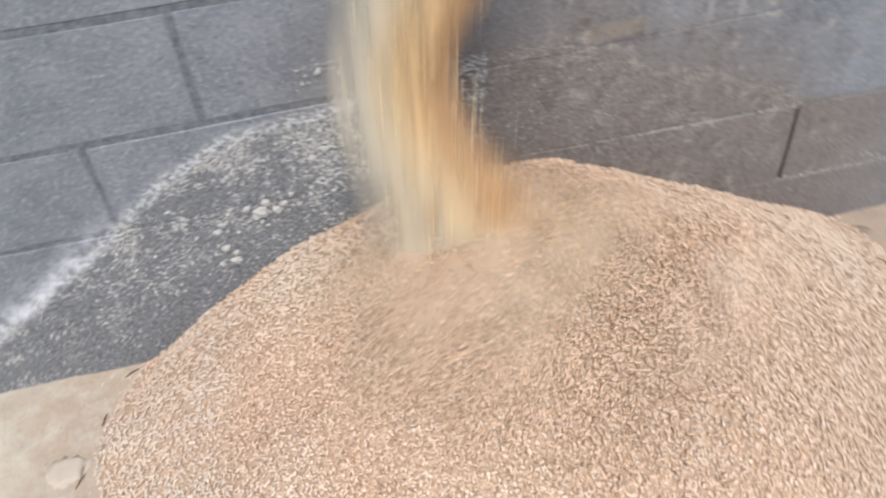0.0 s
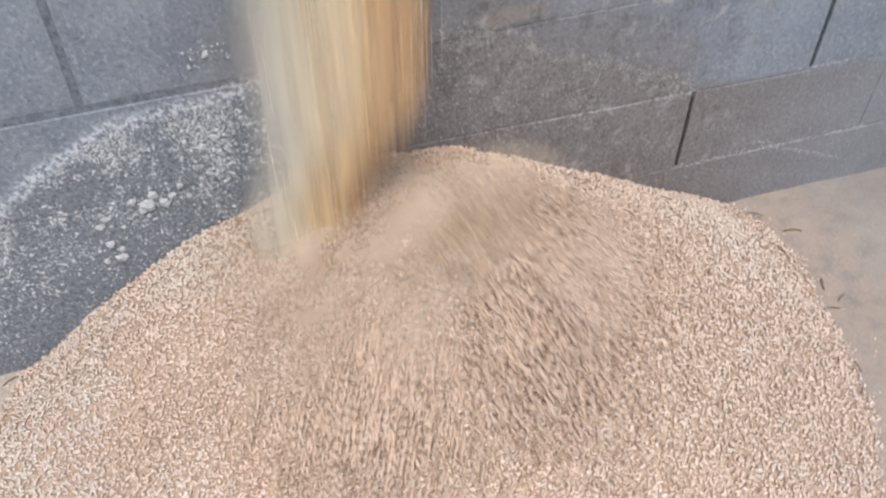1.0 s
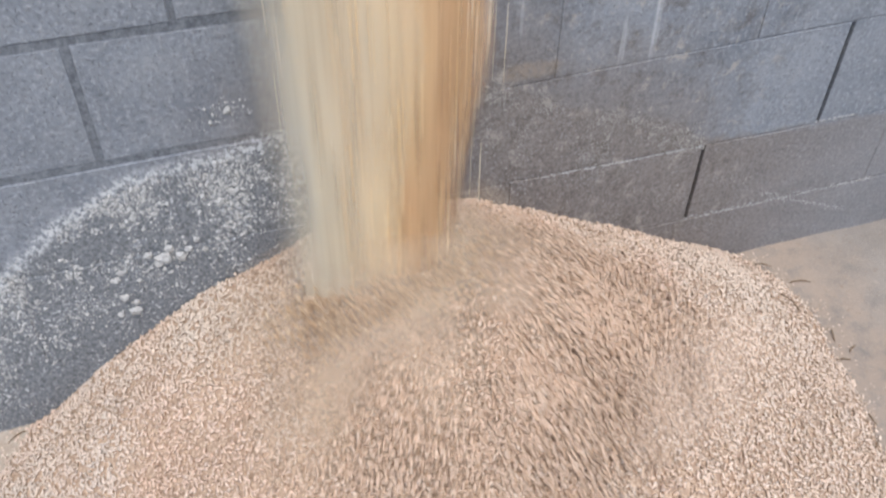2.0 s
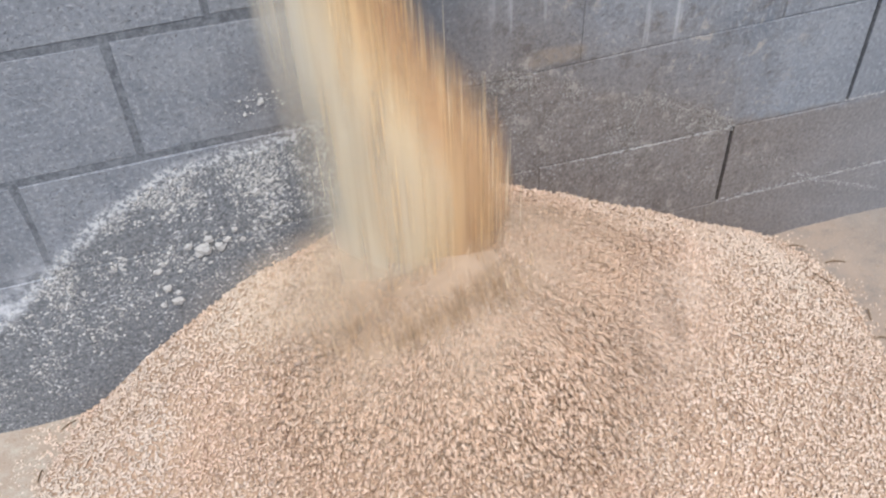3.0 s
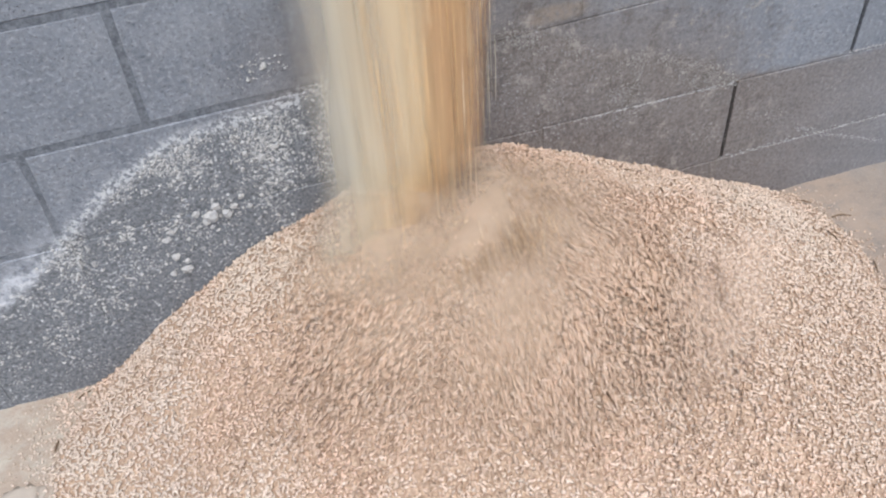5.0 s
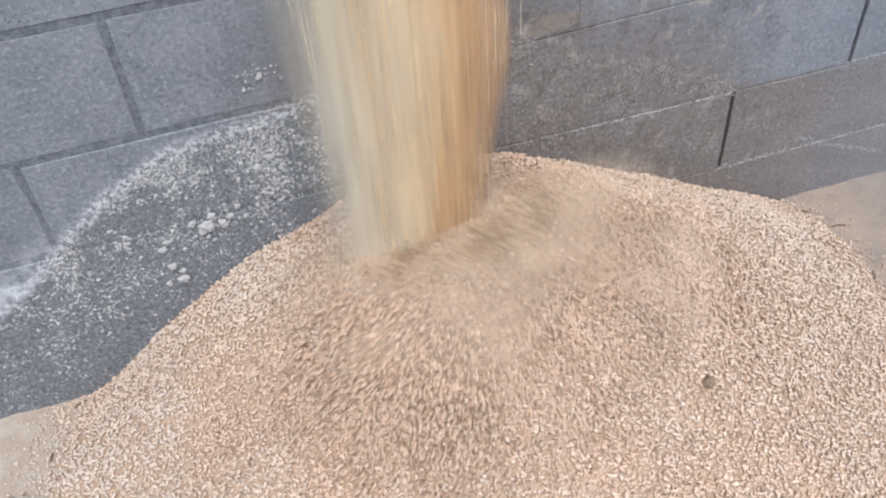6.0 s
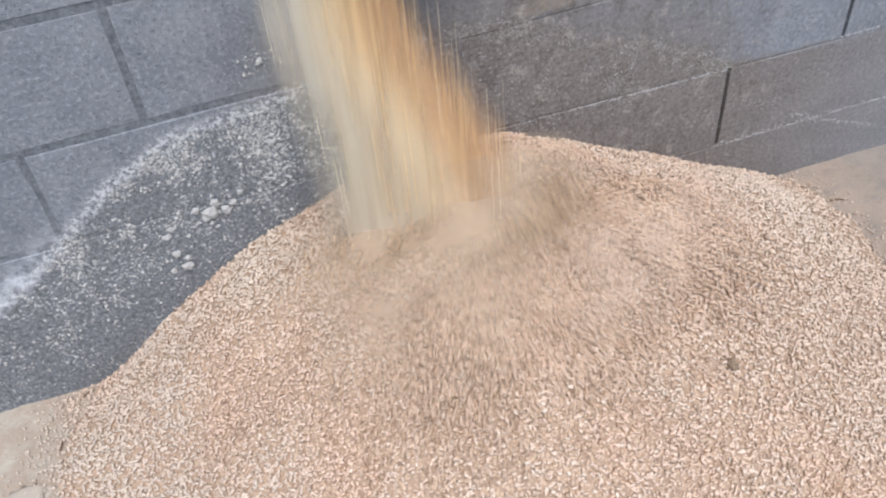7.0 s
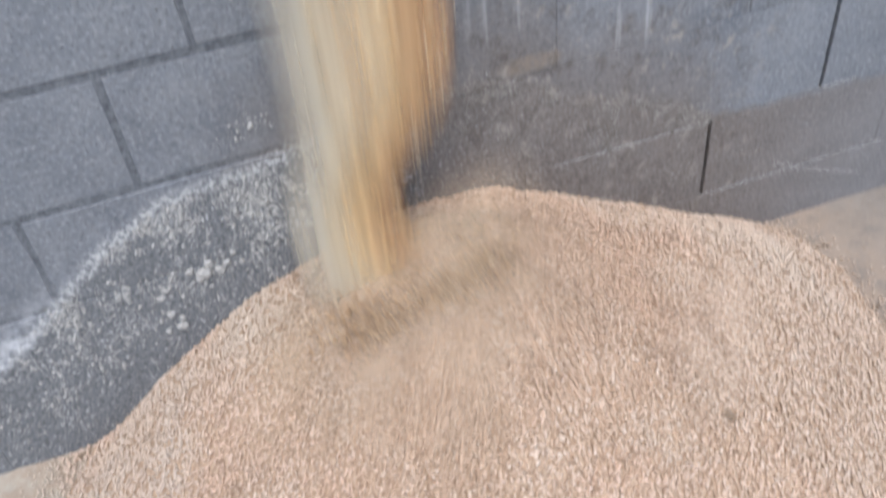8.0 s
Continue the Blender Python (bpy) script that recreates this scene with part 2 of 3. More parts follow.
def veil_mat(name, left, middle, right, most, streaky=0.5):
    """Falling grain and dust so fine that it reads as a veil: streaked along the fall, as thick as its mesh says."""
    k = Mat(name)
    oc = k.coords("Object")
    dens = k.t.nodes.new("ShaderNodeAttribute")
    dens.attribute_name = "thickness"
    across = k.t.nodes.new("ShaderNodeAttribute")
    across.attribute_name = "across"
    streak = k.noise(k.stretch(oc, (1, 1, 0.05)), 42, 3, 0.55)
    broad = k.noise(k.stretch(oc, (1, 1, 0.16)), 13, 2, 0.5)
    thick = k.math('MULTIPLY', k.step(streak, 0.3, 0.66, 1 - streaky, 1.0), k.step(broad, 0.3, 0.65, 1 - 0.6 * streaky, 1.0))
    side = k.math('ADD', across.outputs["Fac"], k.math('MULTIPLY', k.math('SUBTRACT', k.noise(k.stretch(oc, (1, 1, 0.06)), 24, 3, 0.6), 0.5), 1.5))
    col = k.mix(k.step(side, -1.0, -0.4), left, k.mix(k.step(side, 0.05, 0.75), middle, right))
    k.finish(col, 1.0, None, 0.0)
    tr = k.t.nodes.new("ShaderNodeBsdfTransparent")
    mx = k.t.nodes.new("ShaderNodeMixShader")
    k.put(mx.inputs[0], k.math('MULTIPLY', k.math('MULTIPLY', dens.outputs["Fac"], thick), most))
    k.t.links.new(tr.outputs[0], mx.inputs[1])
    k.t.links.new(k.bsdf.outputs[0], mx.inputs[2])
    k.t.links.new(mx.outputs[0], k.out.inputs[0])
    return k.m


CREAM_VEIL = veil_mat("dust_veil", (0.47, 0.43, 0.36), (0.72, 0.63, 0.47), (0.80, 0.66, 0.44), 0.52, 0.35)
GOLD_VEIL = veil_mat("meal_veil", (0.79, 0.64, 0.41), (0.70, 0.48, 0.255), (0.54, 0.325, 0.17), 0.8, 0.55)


def heaped_mat():
    k = Mat("heaped_dust")
    oc = k.coords("Object")
    return k.finish(k.mix(k.noise(oc, 45, 5, 0.7), (0.36, 0.31, 0.25), (0.47, 0.41, 0.34)), 1.0, None, 0.05)


CONCRETE, MORTAR, GROUND = concrete_mat(), mortar_mat(), ground_mat()
KERNEL = grain_mat("barley_kernels", GRAIN)
KERNEL_ONE = grain_mat("barley_kernel_single", GRAIN, "object", large=False)
FRESH = grain_mat("falling_kernels", [(0.0, (0.46, 0.26, 0.09)), (0.25, (0.64, 0.41, 0.17)), (0.65, (0.78, 0.56, 0.28)), (1.0, (0.86, 0.70, 0.44))], large=False)
RUNNING = grain_mat("running_kernels", [(p, (c[0] * 0.92, c[1] * 0.84, c[2] * 0.77)) for p, c in GRAIN], large=False)
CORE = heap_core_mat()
FLAKE = plain_mat("caked_dust", (0.27, 0.265, 0.25), (0.54, 0.52, 0.485), 160)
CRUST = plain_mat("brown_crust", (0.17, 0.155, 0.138), (0.47, 0.44, 0.395), 160)
SETTLED = plain_mat("settled_dust", (0.27, 0.262, 0.25), (0.48, 0.465, 0.44), 160)
MOTE = plain_mat("airborne_dust", (0.72, 0.60, 0.42), (0.80, 0.70, 0.52), 20, 1.0)
# darker copy of the falling grain: shade under the stream put in its colour
SHADED_GRAIN = grain_mat("shaded_bouncing_kernels", [(0.0, (0.20, 0.11, 0.05)), (0.4, (0.40, 0.25, 0.13)), (0.8, (0.56, 0.38, 0.22)), (1.0, (0.70, 0.54, 0.36))], large=False)
MEAL = plain_mat("golden_meal", (0.58, 0.37, 0.16), (0.76, 0.55, 0.30), 60, 1.0)
HUSK = plain_mat("dry_straw", (0.09, 0.06, 0.038), (0.24, 0.165, 0.10), 200)
DARKLUMP = plain_mat("damp_clod", (0.15, 0.105, 0.07), (0.30, 0.22, 0.15), 220)


# ---------------------------------------------------------------- mesh helpers
def part(name, bm, material, parent=None, label=""):
    me = bpy.data.meshes.new(name)
    bm.to_mesh(me)
    bm.free()
    me.materials.append(material)
    ob = new(name, me)
    if parent:
        ob.parent = parent
    return tagged(ob, label)


def mesh_of(name, verts, quads, tris, material, smooth=True):
    """A mesh from arrays of corners, four-cornered faces and three-cornered faces."""
    me = bpy.data.meshes.new(name)
    verts = np.asarray(verts, dtype=np.float32).reshape(-1, 3)
    quads = np.asarray(quads, dtype=np.int32).reshape(-1, 4)
    tris = np.asarray(tris, dtype=np.int32).reshape(-1, 3)
    me.vertices.add(len(verts))
    me.vertices.foreach_set("co", verts.ravel())
    me.loops.add(quads.size + tris.size)
    me.loops.foreach_set("vertex_index", np.concatenate([quads.ravel(), tris.ravel()]))
    me.polygons.add(len(quads) + len(tris))
    start = np.concatenate([np.arange(len(quads)) * 4, quads.size + np.arange(len(tris)) * 3]).astype(np.int32)
    me.polygons.foreach_set("loop_start", start)
    me.polygons.foreach_set("use_smooth", np.full(len(start), smooth))
    me.update(calc_edges=True)
    me.validate()
    me.materials.append(material)
    return me


def kernel_shape(sides=4):
    """A plump grain of unit length along x, with pointed ends: corners, quads, tris."""
    v = [(-0.5, 0, 0)]
    for x, r in ((-0.24, 0.92), (0.22, 1.0)):
        for i in range(sides):
            a = 2 * math.pi * i / sides
            v.append((x, 0.5 * r * math.cos(a), 0.5 * r * math.sin(a)))
    v.append((0.5, 0, 0))
    n = sides
    q = [(1 + i, 1 + (i + 1) % n, 1 + n + (i + 1) % n, 1 + n + i) for i in range(n)]
    t = [(0, 1 + (i + 1) % n, 1 + i) for i in range(n)] + [(2 * n + 1, 1 + n + i, 1 + n + (i + 1) % n) for i in range(n)]
    return np.array(v), np.array(q), np.array(t)


def speck_shape():
    """A four-sided bit of unit size."""
    v = np.array([(0.5, 0.5, 0.5), (-0.5, -0.5, 0.5), (-0.5, 0.5, -0.5), (0.5, -0.5, -0.5)]) * 1.1
    return v, np.zeros((0, 4), int), np.array([(0, 1, 3), (0, 2, 1), (0, 3, 2), (1, 2, 3)])


def bit_shape():
    """An eight-sided bit of unit size."""
    v = np.array([(0.5, 0, 0), (-0.5, 0, 0), (0, 0.5, 0), (0, -0.5, 0), (0, 0, 0.5), (0, 0, -0.5)])
    t = [(0, 2, 4), (2, 1, 4), (1, 3, 4), (3, 0, 4), (2, 0, 5), (1, 2, 5), (3, 1, 5), (0, 3, 5)]
    return v, np.zeros((0, 4), int), np.array(t)


def strew(name, shape, places, axes, material, smooth=True):
    """One mesh of many bits: places N x 3, axes N x 3 x 3 (rows: scaled axes of each bit)."""
    v, q, t = shape
    n = len(places)
    vs = np.einsum("vk,nkj->nvj", v, axes) + places[:, None, :]
    off = (np.arange(n) * len(v))[:, None, None]
    return mesh_of(name, vs.reshape(-1, 3), (q[None] + off).reshape(-1, 4) if len(q) else [], (t[None] + off).reshape(-1, 3), material, smooth)


def frames_about(normals, spin, rng, tilt=0.35):
    """Axes that lie along a surface: x turned by spin within it, z near the normal."""
    n = normals + rng.normal(0, tilt, normals.shape)
    n /= np.linalg.norm(n, axis=1, keepdims=True)
    ref = np.stack([np.cos(spin), np.sin(spin), np.zeros_like(spin)], 1)
    x = ref - n * np.sum(ref * n, 1, keepdims=True)
    x /= np.linalg.norm(x, axis=1, keepdims=True)
    y = np.cross(n, x)
    return np.stack([x, y, n], 1)


# ---------------------------------------------------------------- wall
BEDS = [(-0.206, -0.206), (-0.002, -0.003), (0.204, 0.188), (0.394, 0.409), (0.600, 0.606)] + [(0.603 + 0.2 * i, 0.606 + 0.2 * i) for i in range(1, 9)]
BEDS = [(-0.41, -0.41)] + BEDS
# perpends of each course, from the lowest
JOINTS = {1: [-1.06, -0.66, -0.26, 0.55], 2: [-1.24, -0.76, -0.40, 0.0, 0.44], 3: [-1.25, -0.78, 0.253], 4: [-1.06, -0.71, -0.337, 0.05, 0.46],
          5: [-0.917, -0.53, -0.13, 0.26]}


def bed_z(row, x):
    a, b = BEDS[row]
    f = (x + 0.85) / 0.85
    return a + (b - a) * min(max(f, 0.0), 1.2)


def block_mesh(x0, x1, row, rng):
    """A block with worn, uneven arrises; its face is flush but for a hair."""
    mid = (x0 + x1) / 2
    low = row <= 2
    slots = ((2, 0.0), (3, 0.253))

    def gap(x):
        if (row, x) in slots:
            return 0.0044
        return (0.0034 if low else 0.0056) if x < -0.6 else 0.0007

    gz = (0.003 if low else 0.0066) if mid < -0.55 else 0.0014
    c = 0.0016 if mid < -0.55 else 0.0011
    out = rng.uniform(-0.0008, 0.0008)
    a, b = x0 + gap(x0), x1 - gap(x1)
    rim = [(a + (b - a) * f, bed_z(row, a + (b - a) * f) + gz, 0, 1) for f in (0, 0.3, 0.68)]
    rim += [(b, bed_z(row, b) + gz, -1, 1), (b, (bed_z(row, b) + bed_z(row + 1, b)) / 2, -1, 0)]
    rim += [(a + (b - a) * f, bed_z(row + 1, a + (b - a) * f) - gz, 0, -1) for f in (1, 0.64, 0.33)]
    rim += [(a, bed_z(row + 1, a) - gz, 1, -1), (a, (bed_z(row, a) + bed_z(row + 1, a)) / 2, 1, 0)]
    n = len(rim)
    j = lambda: rng.uniform(-1, 1) * (0.0022 if mid < -0.55 else 0.0008)
    edge = [(x + j(), z + j()) for x, z, _, _ in rim]
    ins = [(1 if x - a < 0.02 else -1 if b - x < 0.02 else 0, w) for x, z, _, w in rim]
    face = [(x + c * u * rng.uniform(0.6, 1.6), out, z + c * w * rng.uniform(0.6, 1.6)) for (x, z), (u, w) in zip(edge, ins)]
    v = face + [(x, out + c, z) for x, z in edge] + [(x, 0.19, z) for x, z in edge]
    q = [(k + i, k + n + i, k + n + (i + 1) % n, k + (i + 1) % n) for k in (0, n) for i in range(n)]
    v.append(((a + b) / 2, out, sum(p[2] for p in face) / n))
    t = [(3 * n, i, (i + 1) % n) for i in range(n)]
    return mesh_of("block", v, q, t, CONCRETE, smooth=False)


def build_wall():
    rng = random.Random(4)
    bm = bmesh.new()
    # mortar is flush nearly everywhere; two perpends on the right are open slots
    boxes = [(-4.2, 3.4, 0.08, 0.186, -0.40, 2.19), (-4.2, -0.58, 0.0010, 0.08, -0.40, 2.19), (-0.58, 3.4, 0.0018, 0.08, -0.40, -0.003),
             (-0.58, 3.4, 0.0018, 0.08, 0.409, 2.19), (-0.58, -0.006, 0.0018, 0.08, -0.003, 0.1885), (0.006, 3.4, 0.0018, 0.08, -0.003, 0.1885),
             (-0.58, 0.247, 0.0018, 0.08, 0.1885, 0.409), (0.259, 3.4, 0.0018, 0.08, 0.1885, 0.409)]
    for x0, x1, y0, y1, z0, z1 in boxes:
        g = bmesh.ops.create_cube(bm, size=1.0)["verts"]
        for v in g:
            v.co = Vector((x0 if v.co.x < 0 else x1, y0 if v.co.y < 0 else y1, z0 if v.co.z < 0 else z1))
    wall = part("wall_back", bm, MORTAR)
    tagged(wall, "grey concrete block wall, dusty and stained by old grain heaps", "wall", kind="structure")
    blocks = []
    for row in range(len(BEDS) - 1):
        xs = list(JOINTS.get(row, JOINTS[3 if row % 2 else 4]))
        while xs[0] > -3.9:
            xs.insert(0, xs[0] - 0.4)
        while xs[-1] < 3.0:
            xs.append(xs[-1] + 0.4)
        xs[0], xs[-1] = -4.2, 3.4
        for a, b in zip(xs, xs[1:]):
            blocks.append((a, b, row, rng))
    return wall, blocks


wall, wall_blocks = build_wall()


# ---------------------------------------------------------------- ground
def ground_z(x, y):
    near = math.exp(-((x + 0.6) ** 2 + (y + 0.3) ** 2) / 3.0)
    p = Vector((x, y, 0))
    return -0.152 + near * (0.012 * noise.noise(p * 2.3) + 0.006 * noise.noise(p * 9) + 0.0025 * noise.noise(p * 40))


def build_ground():
    far = [4, 6, 10, 18, 35, 70, 150, 400, 1200, 3000]
    xs = np.concatenate([[-f - 0.6 for f in reversed(far)], np.linspace(-3.4, -1.8, 12), np.arange(-1.76, 0.8, 0.02), np.linspace(0.84, 2.8, 14), [f - 0.6 for f in far]])
    ys = np.concatenate([[-f for f in reversed(far)], np.linspace(-3, -1.0, 16), np.arange(-0.96, 0.06, 0.02), [0.5, 1, 2], far])
    v = [(x, y, ground_z(x, y)) for y in ys for x in xs]
    n = len(xs)
    q = [(j * n + i, j * n + i + 1, (j + 1) * n + i + 1, (j + 1) * n + i) for j in range(len(ys) - 1) for i in range(n - 1)]
    tagged(new("ground", mesh_of("ground", v, q, [], GROUND)), "pale beige ground thick with old grain dust", "ground", kind="structure")


build_ground()

# ---------------------------------------------------------------- grain heap
CX, CY, TOP, SLOPE, FOOT = -0.60, -0.235, 0.365, 0.645, 0.86


def heap_z(x, y):
    """Height of the heap's surface: a cone with a blunted tip and a soft, uneven foot."""
    x, y = np.asarray(x, float), np.asarray(y, float)
    r = np.hypot(x - CX, y - CY)
    a = np.arctan2(y - CY, x - CX)
    wav = 0.010 * np.sin(3 * a + 1.0) + 0.007 * np.sin(7 * a + 0.4) + 0.004 * np.sin(13 * a)
    blunt = np.sqrt(r ** 2 + 0.155 ** 2)
    z = TOP + 0.016 - SLOPE * blunt + wav * np.minimum(r / 0.4, 1.0)
    z += 0.004 * np.sin(x * 31 + 2 * np.sin(y * 17)) * np.sin(y * 27 + 1.0)
    turn = (a - radians(161.7) + np.pi) % (2 * np.pi) - np.pi
    z -= 0.18 * np.exp(-(turn / 0.17) ** 2) * np.maximum(r - 0.5, 0)
    z -= 0.020 * np.exp(-((a - radians(28)) / 0.35) ** 2) * np.clip((r - 0.15) / 0.2, 0, 1)
    s = 0.02
    floor = -0.162
    return floor + s * np.logaddexp(0, (z - floor) / s) - 0.012 * np.clip((r - 0.75) / 0.15, 0, 1)


def heap_normal(x, y):
    e = 0.004
    gx = (heap_z(x + e, y) - heap_z(x - e, y)) / (2 * e)
    gy = (heap_z(x, y + e) - heap_z(x, y - e)) / (2 * e)
    n = np.stack([-gx, -gy, np.ones_like(gx)], 1)
    return n / np.linalg.norm(n, axis=1, keepdims=True)


def build_heap():
    rng = np.random.default_rng(11)
    rings, spokes = 70, 150
    v = [(CX, CY, float(heap_z(CX, CY)))]
    for i in range(1, rings + 1):
        r = 0.95 * i / rings
        a = np.arange(spokes) * 2 * np.pi / spokes
        x, y = CX + r * np.cos(a), np.minimum(CY + r * np.sin(a), 0.02)
        z = heap_z(x, y) - (0.004 if i < rings else 0.2)
        v += list(zip(x, y, z))
    q = [(1 + i * spokes + j, 1 + (i + 1) * spokes + j, 1 + (i + 1) * spokes + (j + 1) % spokes, 1 + i * spokes + (j + 1) % spokes)
         for i in range(rings - 1) for j in range(spokes)]
    t = [(0, 1 + j, 1 + (j + 1) % spokes) for j in range(spokes)]
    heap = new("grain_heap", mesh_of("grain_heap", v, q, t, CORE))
    tagged(heap, "conical heap of tan barley grain piled against the block wall", "grain pile")

    n = 107000
    r = 0.94 * np.sqrt(rng.random(n))
    a = rng.random(n) * 2 * np.pi
    x, y = CX + r * np.cos(a), CY + r * np.sin(a)
    keep = (y < -0.003) & (rng.random(n) < np.where(r > 0.77, np.clip((0.90 - r) / 0.13, 0.0, 1) ** 1.7, 1.0)) & ((y > -0.86) | (rng.random(n) < 0.35))
    x, y = x[keep], y[keep]
    n = len(x)
    m = 300
    ra, aa = 0.80 + np.abs(rng.normal(0, 0.05, m)), rng.random(m) * 2 * np.pi
    sx, sy = CX + ra * np.cos(aa), CY + ra * np.sin(aa)
    ok = (sy < -0.005) & (sy > -1.0)
    x, y = np.concatenate([x, sx[ok]]), np.concatenate([y, sy[ok]])
    n = len(x)
    low = np.array([ground_z(u, w) for u, w in zip(x, y)]) + 0.002
    p = np.stack([x, y, np.maximum(heap_z(x, y), low) + rng.normal(0.0, 0.0014, n)], 1)
    size = np.clip(rng.normal(1.0, 0.20, n), 0.55, 1.5) * np.where(np.hypot(x - CX, y - CY) > 0.82, 0.75, 1.0)
    ax = frames_about(heap_normal(x, y), rng.random(n) * 2 * np.pi, rng, 0.4)
    ax = ax * (np.stack([0.0078 * size, 0.0050 * size * rng.uniform(0.8, 1.2, n), 0.0044 * size], 1)[:, :, None])
    loose = new("kernel_layer", strew("kernel_layer", kernel_shape(3), p, ax, KERNEL))
    loose.parent = heap
    tagged(loose, "layer of tan and cream barley kernels", kind="stuff")

    # single kernels lying on top along the near flank
    one = strew("kernel", kernel_shape(6), np.zeros((1, 3)), np.diag([0.0086, 0.0054, 0.0046])[None], KERNEL_ONE)
    for i in range(290):
        px, py = CX + rng.uniform(-0.55, 0.5), rng.uniform(-0.80, -0.46)
        nz = Vector(heap_normal(np.array([px]), np.array([py]))[0])
        m = Matrix.Translation((px, py, float(heap_z(px, py)) + 0.0028)) @ nz.to_track_quat('Z', 'Y').to_matrix().to_4x4() @ pose(0, 0, 0, rng.uniform(-20, 20), rng.uniform(-25, 25), rng.uniform(0, 360))
        k = new("kernel", one)
        k.parent = heap
        k.matrix_basis = m
    return heap


heap = build_heap()


# ---------------------------------------------------------------- dust caked on the wall
def build_caked_dust():
    rng = np.random.default_rng(5)
    pts = []
    while len(pts) < 11000:
        x = rng.uniform(-1.75, -0.60)
        top = tide_z(x)
        z = top - abs(rng.normal(0, 0.10 + 0.05 * rng.random())) + rng.normal(0, 0.008)
        if z < -0.16 or noise.noise(Vector((x * 14, 0, z * 14))) + noise.noise(Vector((x * 50, 3, z * 50))) * 0.7 < rng.uniform(-0.35, 0.45) - 0.7 * (x + 1.05):
            continue
        pts.append((x, z))
    while len(pts) < 16500:
        x = rng.uniform(-0.60, 0.0)
        rim = tide_z(x)
        z = rim - abs(rng.normal(0, 0.06)) + rng.normal(0, 0.012) if rng.random() < 0.6 else rng.uniform(0.03, rim)
        if z < 0.02 or noise.noise(Vector((x * 11, 5, z * 11))) + 0.6 * noise.noise(Vector((x * 45, 1, z * 45))) < rng.uniform(-0.05, 0.6):
            continue
        pts.append((x, z))
    for cx, cz, spread, many in ((-0.868, 0.452, 0.020, 60), (-0.90, 0.44, 0.016, 25), (0.105, 0.076, 0.014, 40), (0.06, 0.09, 0.016, 14), (-0.32, 0.186, 0.010, 25), (-0.10, 0.10, 0.03, 60), (-0.05, 0.228, 0.022, 160), (-0.12, 0.246, 0.022, 110), (0.085, 0.085, 0.022, 60), (-0.20, 0.13, 0.03, 60)):
        pts += list(zip(rng.normal(cx, spread, many), rng.normal(cz, spread * 0.6, many)))
    pts = np.array(pts)
    n = len(pts)
    size = np.clip(rng.lognormal(-5.72, 0.5, n), 0.0014, 0.012) * np.where(pts[:, 0] > -0.6, 0.45, 0.76)
    p = np.stack([pts[:, 0], np.full(n, -0.0006), pts[:, 1]], 1)
    ax = frames_about(np.tile([0, -1.0, 0], (n, 1)), rng.random(n) * 6.3, rng, 0.3)
    ref = rng.normal(0, 1, (n, 3))
    ref[:, 1] = 0
    ax[:, 0] = ref / np.linalg.norm(ref, axis=1, keepdims=True)
    ax[:, 2] = (0, -1, 0)
    ax[:, 1] = np.cross(ax[:, 2], ax[:, 0])
    ax = ax * np.stack([size * rng.uniform(0.8, 1.3, n), size, size * 0.75], 1)[:, :, None]
    brown = pts[:, 0] > -0.6
    for pick, mat, words in ((~brown, FLAKE, "pale specks of dust caked on the rough blockwork"), (brown, CRUST, "grey-brown crust of old dust caked on the blockwork")):
        me = strew("caked_dust", bit_shape(), p[pick], ax[pick], mat, smooth=False)
        tagged(new("caked_dust", me), words, "dust", kind="stuff")


build_caked_dust()


def clod_mesh(name, size, material, seed, flat=0.55):
    bm = bmesh.new()
    bmesh.ops.create_icosphere(bm, subdivisions=3, radius=0.5)
    for v in bm.verts:
        d = 1 + 0.45 * noise.noise(v.co * 3.1 + Vector((seed, 0, 0))) + 0.2 * noise.noise(v.co * 7 + Vector((0, seed, 0)))
        v.co = Vector((v.co.x * d * size, v.co.y * d * size * flat, v.co.z * d * size * 0.85))
    me = bpy.data.meshes.new(name)
    bm.to_mesh(me)
    bm.free()
    me.materials.append(material)
    return me


def build_clods():
    spots = [(-1.011, 0.190, 0.026), (-0.985, 0.186, 0.018), (-1.035, 0.200, 0.014), (-1.080, 0.083, 0.020), (-1.105, 0.080, 0.012), (-1.090, 0.118, 0.016),
             (-1.096, 0.160, 0.014), (-0.955, 0.215, 0.012), (-0.905, 0.285, 0.014), (-0.880, 0.300, 0.012), (-0.93, 0.30, 0.010), (-0.868, 0.452, 0.010),
             (-1.000, 0.207, 0.016), (-1.022, 0.178, 0.015), (-0.970, 0.197, 0.013), (-1.085, 0.175, 0.012), (-1.075, 0.102, 0.012), (-1.060, 0.150, 0.009), (-0.945, 0.19, 0.010)]
    for i, (x, z, s) in enumerate(spots):
        ob = new("dust_clod", clod_mesh("dust_clod", s, FLAKE, i * 1.7))
        ob.location = (x, -s * 0.12, z)
        ob.rotation_euler = (0, i * 1.1, 0)
        tagged(ob, "small pale clod of dust stuck to the blockwork", "dust clod", group="clods on the wall")


build_clods()


